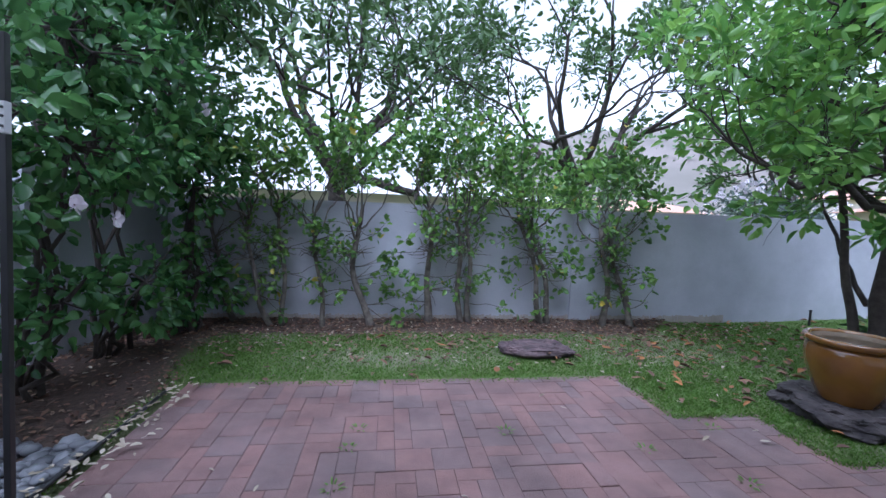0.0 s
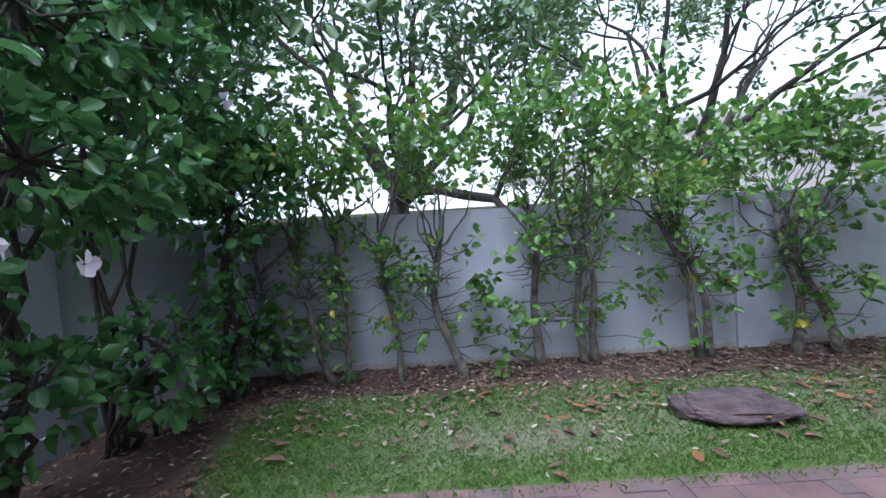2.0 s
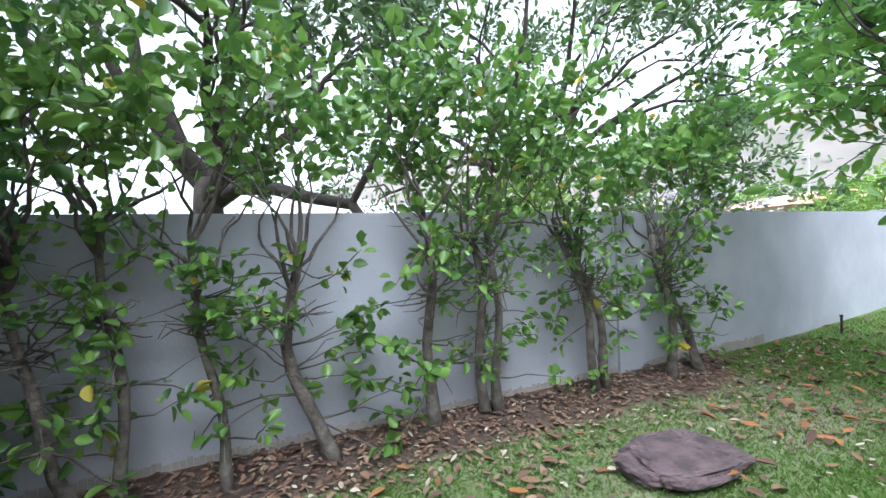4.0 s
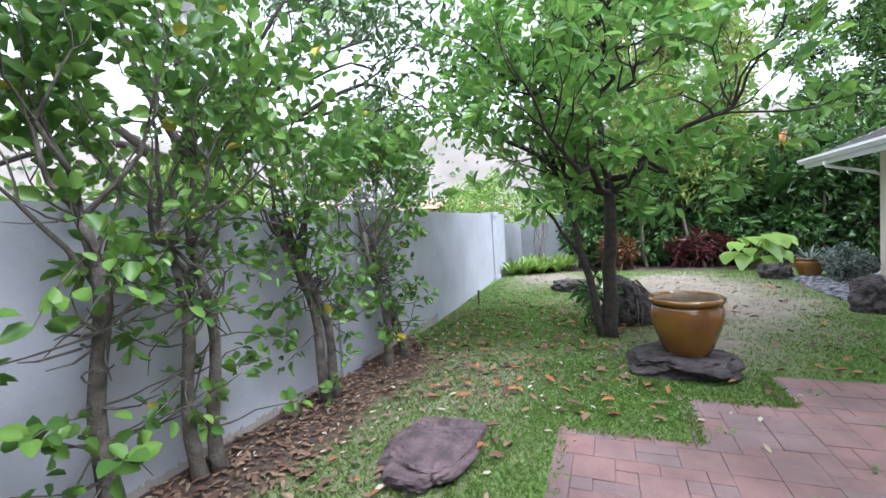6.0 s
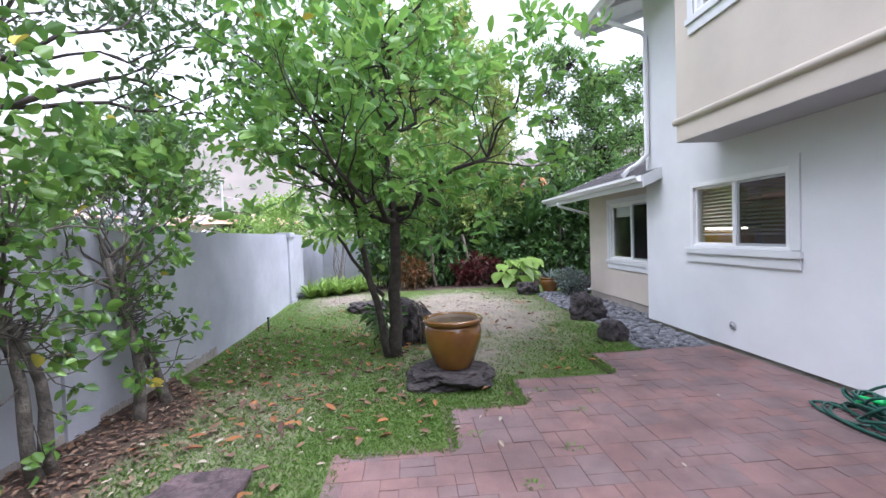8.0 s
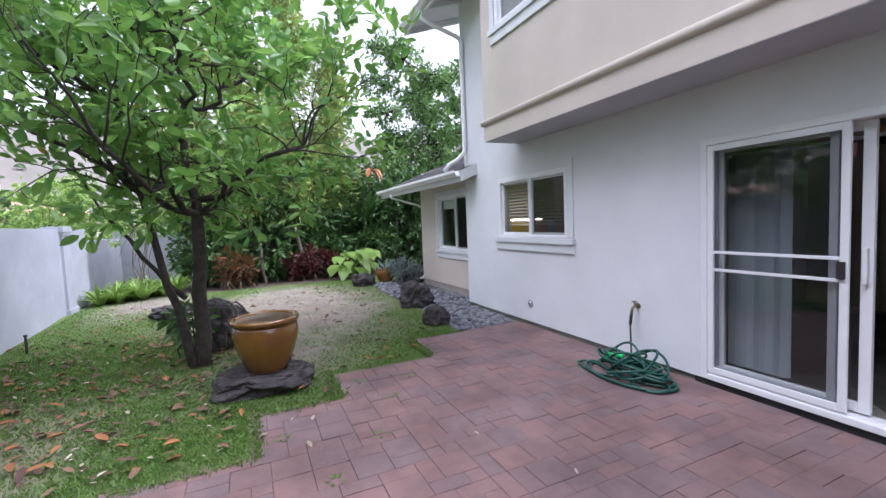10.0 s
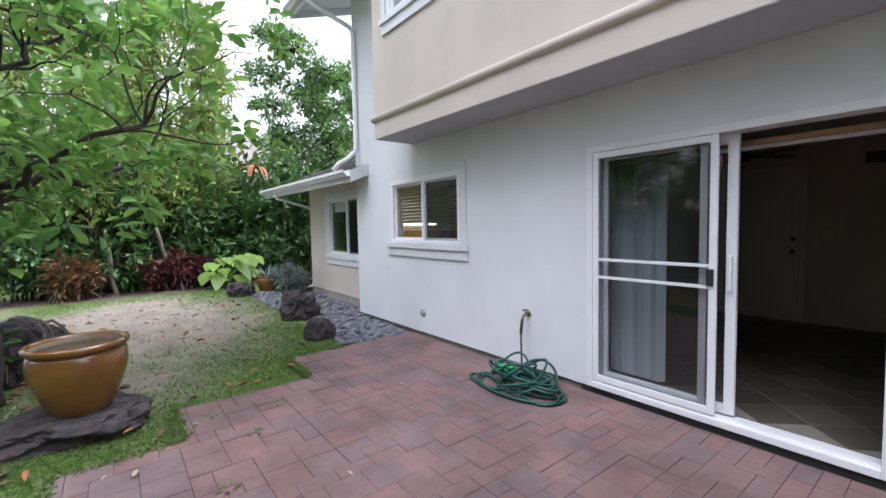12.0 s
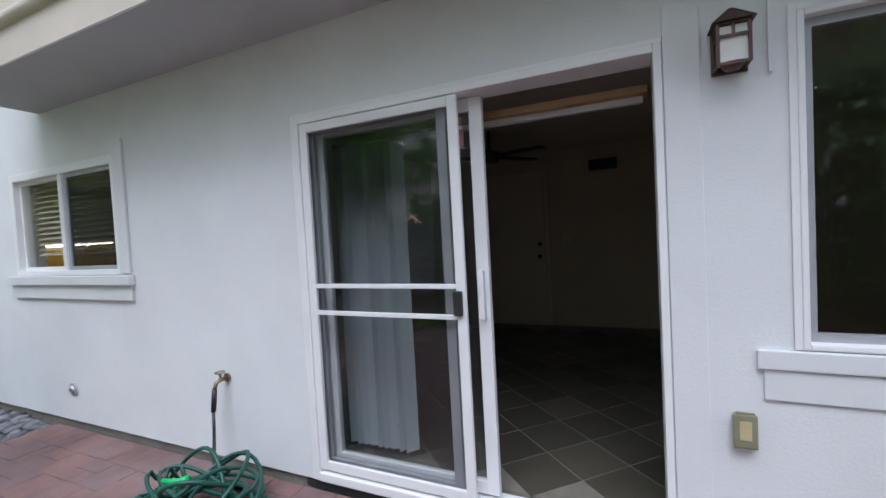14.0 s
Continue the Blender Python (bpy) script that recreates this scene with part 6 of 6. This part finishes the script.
def far_house(place, w, d, h, label, rot=0.0, wall=HOUSE_FAR, roof_mat=TERRACOTTA):
    th = thing("house", label, "house", place, "houses beyond the wall")
    th.rotation_euler = (0, 0, rot)
    part("wall", Geo().box(-w / 2, w / 2, -d / 2, d / 2, -0.2, h), wall, th)
    r = Geo()
    o, hh = 0.6, d * 0.13
    r.v = [(-w / 2 - o, -d / 2 - o, h), (w / 2 + o, -d / 2 - o, h), (w / 2 + o, d / 2 + o, h), (-w / 2 - o, d / 2 + o, h), (-w / 2 + d * 0.3, 0, h + hh), (w / 2 - d * 0.3, 0, h + hh)]
    r.f = [(0, 3, 2, 1), (0, 1, 5, 4), (1, 2, 5), (2, 3, 4, 5), (3, 0, 4)]
    part("roof", r, roof_mat, th, "shallow hipped roof")
    for k in range(int(w // 2)):
        x = -w / 2 + 1 + k * 2
        part("window", Geo().box(x - 0.55, x + 0.55, -d / 2 - 0.03, -d / 2 + 0.02, h - 1.1, h - 0.4), BLACK, th, "dark window")
    return th


far_house((25, 15.0, 0.0), 9, 6, 2.45, "low cream house with a faded terracotta roof beyond the wall", radians(60))
far_house((40, 34, 1.0), 9, 7, 3.0, "cream house with terracotta roof on the slope", radians(40))
far_house((-1.0, 19, 0.0), 13, 8, 2.2, "pale grey-roofed house beyond the street trees", 0.1, HOUSE_FAR, material("pale sheet roof", (0.55, 0.55, 0.56), (0.48, 0.48, 0.5), 0.7, 2))
far_house((17, 30, 0.0), 10, 7, 2.3, "low cream house with terracotta roof beyond the wall", 0.2)
for k, (px, py, hh) in enumerate(((24, 13.9, 5.0), (26.5, 13.7, 4.2))):
    lp = thing("light_pole", "slim white street light pole", "street lamp", (px, py, 0), "light poles")
    part("pole", Geo().tube([(0, 0, 0), (0, 0, hh)], 0.055, 8), GREY_ALU, lp)
    part("arm", Geo().tube([(0, 0, hh), (0.0, 0.6, hh + 0.1)], 0.03, 6), GREY_ALU, lp)
    part("head", Geo().box(-0.12, 0.12, 0.5, 1.0, hh + 0.06, hh + 0.16, 0.01), GREY_ALU, lp)
for k, (px, py, r, n) in enumerate(((30, 20, 2.6, 900), (40, 24, 3.5, 900), (22, 22, 2.4, 800), (34, 15, 2.8, 900), (20, 11.5, 1.8, 800), (46, 32, 4, 900), (50, 18, 4, 900), (9, 18, 2.2, 700), (16, 15, 1.6, 600))):
    bush("tree", "green tree among the houses beyond the wall", (px, py, 0), ((0, 0, r * 0.8, r, r, r * 0.75), (0.4 * r, 0.3 * r, r * 1.3, r * 0.6, r * 0.6, r * 0.5)), 0.16 * r ** 0.8, 0.10 * r ** 0.8,
         LEAF_LIME if k % 3 == 0 else LEAF_FAR, n, 300 + k, 3, 0.1, group="far trees", category="tree", twigs=False)

# ---- ground cover, joined: grass, leaves, pebbles ----
def stuff(name, V, F, mat, label, category):
    return tagged(new(name, arrays_mesh(name, V, F, mat)), label, category, "", "stuff")


def lawn_points(rng, n, x0, x1, y0, y1, test):
    X, Y = rng.uniform(x0, x1, n), rng.uniform(y0, y1, n)
    out = [(x, y, ground_z(x, y)) for x, y in zip(X.tolist(), Y.tolist()) if test(x, y)]
    return np.array(out)


def blades(rng, P, hmin, hmax, w, lean):
    n = len(P)
    a = rng.uniform(0, 2 * math.pi, n)
    S = np.stack([np.cos(a), np.sin(a), np.zeros(n)], 1)
    B = unit(np.stack([rng.normal(0, lean, n), rng.normal(0, lean, n), np.ones(n)], 1))
    H = rng.uniform(hmin, hmax, n)[:, None]
    V = np.zeros((n, 4, 3))
    V[:, 0], V[:, 1] = P - S * w, P + S * w
    V[:, 2] = P + B * H * 0.6 + S * w * 0.7
    V[:, 3] = P + B * H + np.stack([rng.normal(0, 1, n), rng.normal(0, 1, n), -np.ones(n) * 0.3], 1) * H * 0.3
    F = np.arange(n)[:, None] * 4 + np.array([[0, 1, 2, 3]])
    return V.reshape(-1, 3), F


rng = np.random.default_rng(400)


def on_lawn(x, y):
    return -2.3 < x < 10.4 and y < wall_front(x) - 0.05 and not in_patio(x, y, -0.015) and not in_pebbles(x, y) and y > -0.5 and bedness(x, y) < rng.uniform(0.0, 0.85)


near = lambda x, y: (x - 0.0) ** 2 + (y - 3.2) ** 2
P = lawn_points(rng, 560000, -2.3, 10.4, 0.4, 6.0, lambda x, y: rng.uniform() < (1.0 if near(x, y) < 12 else 0.55 if near(x, y) < 40 else 0.3) and on_lawn(x, y) and rng.uniform() > dryness(x, y) * 1.15)
V, F = blades(rng, P, 0.014, 0.040, 0.0014, 0.5)
stuff("grass", V, F, GRASS, "short green lawn grass", "grass")
P = lawn_points(rng, 90000, -2.3, 10.4, 0.4, 6.0, lambda x, y: rng.uniform() < (1.0 if near(x, y) < 12 else 0.5) and on_lawn(x, y) and rng.uniform() < 0.15 + dryness(x, y) * 0.7)
V, F = blades(rng, P, 0.01, 0.035, 0.0026, 0.9)
stuff("dry_grass", V, F, GRASS_DRY, "straw-coloured dry grass", "grass")
# lusher fringe along the patio's edge
fr = []
for (sx, sy), lo in zip(STEPS, (-1.97, 2.0, 2.7, 3.38)):
    for k in range(500):
        fr.append((rng.uniform(lo, sx), sy + rng.normal(0.0, 0.025), 0.0))
lows = (3.03, 2.32, 1.15, 0.42)
for (sx, sy), lo in zip(STEPS, lows):
    for k in range(350):
        fr.append((sx + rng.normal(0.0, 0.025), rng.uniform(lo, sy), 0.0))
P = np.array(fr)
V, F = blades(rng, P, 0.015, 0.045, 0.003, 0.8)
stuff("edge_grass", V, F, GRASS, "grass creeping over the patio edge", "grass")
# weeds in the patio joints
for k, (wx, wy) in enumerate(((-0.55, 2.35), (-0.5, 2.75), (-0.45, 3.0), (1.9, 2.2), (2.5, 1.9), (2.9, 1.6), (1.5, 2.6), (2.2, 2.85), (0.6, 2.9), (3.0, 2.1))):
    strap_plant("weed", "small green weed in a patio joint", (wx, wy, -0.005), 10, 0.05, 0.011, GRASS, 420 + k, 0.5, 0.6, "weed", "weeds in the joints", 3)


def litter(rng, P, size, mat, name, label, lift=0.012):
    a = rng.uniform(0, 2 * math.pi, len(P))
    D = np.stack([np.cos(a), np.sin(a), rng.normal(0, 0.15, len(P))], 1)
    P = P + np.array([0, 0, 1.0]) * rng.uniform(lift * 0.6, lift * 1.8, (len(P), 1))
    s = size * rng.uniform(0.6, 1.3, len(P))
    V, F = leaf_arrays(rng, P, D, s, s * rng.uniform(0.35, 0.6, len(P)), fold=rng.uniform(0.05, 0.42, (len(P), 1)), droop=rng.uniform(-0.28, 0.30, (len(P), 1)), flat=0.9)
    return stuff(name, V, F, mat, label, "fallen leaves")


bed_test = lambda x, y: y < wall_front(x) - 0.03 and bedness(x, y) > 0.35 and x < 4.6
for mat, n, sz, nm, lb in ((LEAF_DRY, 14000, 0.055, "leaf_litter", "brown dry leaf litter in the bed under the hedge"), (LEAF_TAN, 8000, 0.052, "tan_litter", "tan curled leaves in the bed"), (LEAF_PALE, 1500, 0.045, "pale_litter", "bleached leaves in the bed")):
    P = lawn_points(rng, n, -3.6, 4.6, 1.2, 6.0, lambda x, y: bed_test(x, y) and (y > 4.9 or rng.uniform() < 0.35))
    litter(rng, P, sz, mat, nm, lb, 0.015)
lit = lambda x, y: on_lawn(x, y) and rng.uniform() < (0.9 if 2.2 < x < 6.5 and 3.0 < y < 5.9 else 0.28)
wall_side = lambda x, y: on_lawn(x, y) and rng.uniform() < 0.02 + 0.9 * float(smooth01(1.7, 0.5, wall_front(x) - y)) and x < 4.5
litter(rng, lawn_points(rng, 2300, -2.3, 4.6, 4.0, 5.9, wall_side), 0.06, LEAF_TAN, "tan_leaves", "tan leaves strewn on the lawn along the hedge", 0.02)
litter(rng, lawn_points(rng, 1900, -2.0, 9, 0.5, 5.9, lit), 0.095, LEAF_DRY, "fallen_leaves", "brown leaves scattered on the lawn", 0.03)
litter(rng, lawn_points(rng, 620, -1.0, 8, 1.0, 5.9, lit), 0.10, LEAF_ORANGE, "orange_leaves", "orange leaves scattered on the lawn", 0.035)
litter(rng, lawn_points(rng, 800, -2.2, 5.5, 3.2, 5.9, lambda x, y: on_lawn(x, y) and rng.uniform() < 0.25 + 0.6 * float(smooth01(4.6, 5.4, y))), 0.055, LEAF_PALE, "pale_leaves", "small bleached leaves on the lawn", 0.02)
P = np.array([(rng.normal(-1.98, 0.10), rng.uniform(1.8, 3.8), 0.02) for k in range(150)])
litter(rng, P, 0.058, LEAF_PALE, "edge_leaves", "bleached leaves along the patio edge", 0.02)
P = np.array([(x, y, 0.006) for x, y in ((-1.28, 2.55), (-0.95, 2.38), (-1.35, 3.7), (1.1, 3.45), (2.5, 2.75), (2.3, 2.95), (2.05, 2.7), (2.9, 2.2), (1.2, 3.2), (0.15, 2.2), (1.6, 1.6), (3.2, 1.0), (0.9, 1.3), (2.6, 0.6), (2.45, 2.6))])
litter(rng, P, 0.06, LEAF_PALE, "patio_leaves", "a few curled leaves lying on the patio", 0.01)
# river pebbles
pv, pf = [], []
ico = bmesh.new()
bmesh.ops.create_icosphere(ico, subdivisions=1, radius=1.0)
iv = np.array([tuple(v.co) for v in ico.verts])
ifc = np.array([[v.index for v in f.verts] for f in ico.faces])
ico.free()
cnt = 0
spots = [(rng.uniform(4.16, 8.9), rng.uniform(-1.0, 0.45)) for k in range(2900)] + [(rng.uniform(-3.2, -2.06), rng.uniform(1.0, 2.9)) for k in range(700)]
for x, y in spots:
    if x > 0 and not (y < pebble_edge(x) - 0.02 and (x > 5.76 or y > HOUSE_Y + 0.03)):
        continue
    r = rng.uniform(0.032, 0.062)
    sc = np.array([r * rng.uniform(1.0, 1.5), r, r * rng.uniform(0.4, 0.6)])
    a = rng.uniform(0, math.pi)
    v = iv * sc
    v = np.stack([v[:, 0] * math.cos(a) - v[:, 1] * math.sin(a), v[:, 0] * math.sin(a) + v[:, 1] * math.cos(a), v[:, 2]], 1)
    z0 = (ground_z(x, y) if x > 0 else 0.0) + rng.uniform(0.0, 0.045)
    pv.append(v + np.array([x, y, z0]))
    pf.append(ifc + cnt)
    cnt += len(iv)
tagged(new("pebbles", arrays_mesh("pebbles", np.concatenate(pv), np.concatenate(pf), PEBBLE, True)), "blue-grey river pebbles along the house", "pebbles", "", "stuff")
# hibiscus flowers
for k, (fx, fy, fz) in enumerate(((-2.35, 3.6, 1.42), (-2.3, 3.1, 1.52), (-2.1, 4.6, 2.5), (0.7, 5.55, 2.65), (-0.8, 5.5, 2.3))):
    fl = thing("hibiscus_flower", "open white hibiscus flower with a pink heart", "flower", (fx, fy, fz), "hibiscus flowers")
    rr = np.random.default_rng(500 + k)
    for i in range(5):
        a = 2 * math.pi * i / 5
        D = np.array([[0.25 + 0.1, math.cos(a) - 0.3, math.sin(a)]])
        V, F = leaf_arrays(rr, np.array([[0, 0, 0.0]]), D, 0.075, 0.075, 0.1, 0.1, 0.2)
        g = Geo()
        g.v, g.f = [tuple(v) for v in V], [tuple(int(q) for q in f) for f in F]
        part("petal", g, PETAL, fl)
    part("stamen", Geo().tube([(0, 0, 0), (0.03, -0.05, 0.0)], 0.004, 6), LEAF_RED, fl)

# ---- annex roof shingles, course by course ----
run = (AE - ay1)
courses = 17
for k in range(courses):
    y0 = AE - run * k / courses
    y1 = AE - run * (k + 1.25) / courses
    z0, z1 = AZ + SL * (AE - y0) + 0.016, AZ + SL * (AE - y1) + 0.004
    x = AX0 if y0 > HOUSE_Y else 5.755
    g = Geo()
    first = True
    while x < AX1:
        w = 0.30 if not first or k % 2 == 0 else 0.15
        first = False
        xe = min(x + w, AX1 + 0.02)
        i = len(g.v)
        h = 0.004 * ((k * 7 + int(x * 10)) % 3)
        g.v += [(x + 0.004, y0, z0 + h), (xe - 0.004, y0, z0 + h), (xe - 0.004, y1, z1), (x + 0.004, y1, z1), (x + 0.004, y0, z0 - 0.014), (xe - 0.004, y0, z0 - 0.014)]
        g.f += [(i, i + 1, i + 2, i + 3), (i, i + 4, i + 5, i + 1)]
        x = xe
    part("shingle_course", g, SHINGLE, annex_roof)

# ---- pavers: squares, oblongs and small squares on one grid ----
U = 0.118
rng = np.random.default_rng(600)
nx, ny = int((4.13 - PATIO_X0) / U) + 1, int((3.85 - HOUSE_Y) / U) + 1
used = np.zeros((nx, ny), bool)
ok = np.zeros((nx, ny), bool)
for i in range(nx):
    for j in range(ny):
        ok[i, j] = in_patio(PATIO_X0 + (i + 0.5) * U, HOUSE_Y + 0.02 + (j + 0.5) * U)
pieces = []
for j in range(ny):
    for i in range(nx):
        if used[i, j] or not ok[i, j]:
            continue
        opts = [(2, 2), (2, 2), (2, 2), (1, 2), (1, 2), (2, 1), (1, 1)]
        rng.shuffle(opts)
        for w, d in opts + [(1, 1)]:
            if i + w <= nx and j + d <= ny and ok[i:i + w, j:j + d].all() and not used[i:i + w, j:j + d].any():
                used[i:i + w, j:j + d] = True
                pieces.append((i, j, w, d))
                break
shapes = {}


def paver_geo(w, d):
    g, gx, gy, b = Geo(), 0.0011, 0.0013, 0.0025
    X, Y = w * U / 2 - gx, d * U / 2 - gy
    g.v = [(-X, -Y, -0.05), (X, -Y, -0.05), (X, Y, -0.05), (-X, Y, -0.05), (-X, -Y, -b), (X, -Y, -b), (X, Y, -b), (-X, Y, -b),
           (-X + b, -Y + b, 0), (X - b, -Y + b, 0), (X - b, Y - b, 0), (-X + b, Y - b, 0)]
    g.f = [(8, 9, 10, 11)] + [(k, (k + 1) % 4, 4 + (k + 1) % 4, 4 + k) for k in range(4)] + [(4 + k, 4 + (k + 1) % 4, 8 + (k + 1) % 4, 8 + k) for k in range(4)]
    return g


def nearness(p):
    x, y = PATIO_X0 + (p[0] + p[2] / 2) * U, HOUSE_Y + 0.02 + (p[1] + p[3] / 2) * U
    return min(abs(x - 0.2) + abs(y - 2.6), abs(x - 1.3) + abs(y - 0.8))


pieces.sort(key=nearness)
rest = Geo()
for k, (i, j, w, d) in enumerate(pieces):
    x, y = PATIO_X0 + (i + w / 2) * U, HOUSE_Y + 0.02 + (j + d / 2) * U
    z, tx, ty = rng.normal(0.0, 0.0016), rng.normal(0, 0.35), rng.normal(0, 0.35)
    if k < 300:
        if (w, d) not in shapes:
            shapes[(w, d)] = paver_geo(w, d).mesh("paver", PAVER)
        ob = new("paver", shapes[(w, d)])
        ob.parent = patio
        ob.matrix_basis = pose(x, y, z, tx, ty)
    else:
        g, m, i0 = paver_geo(w, d), pose(x, y, z, tx, ty), len(rest.v)
        rest.v += [tuple(m @ Vector(v)) for v in g.v]
        rest.f += [tuple(i0 + q for q in f) for f in g.f]
ob = part("paver_field", rest, PAVER_REST, patio)
ob["kind"] = "stuff"
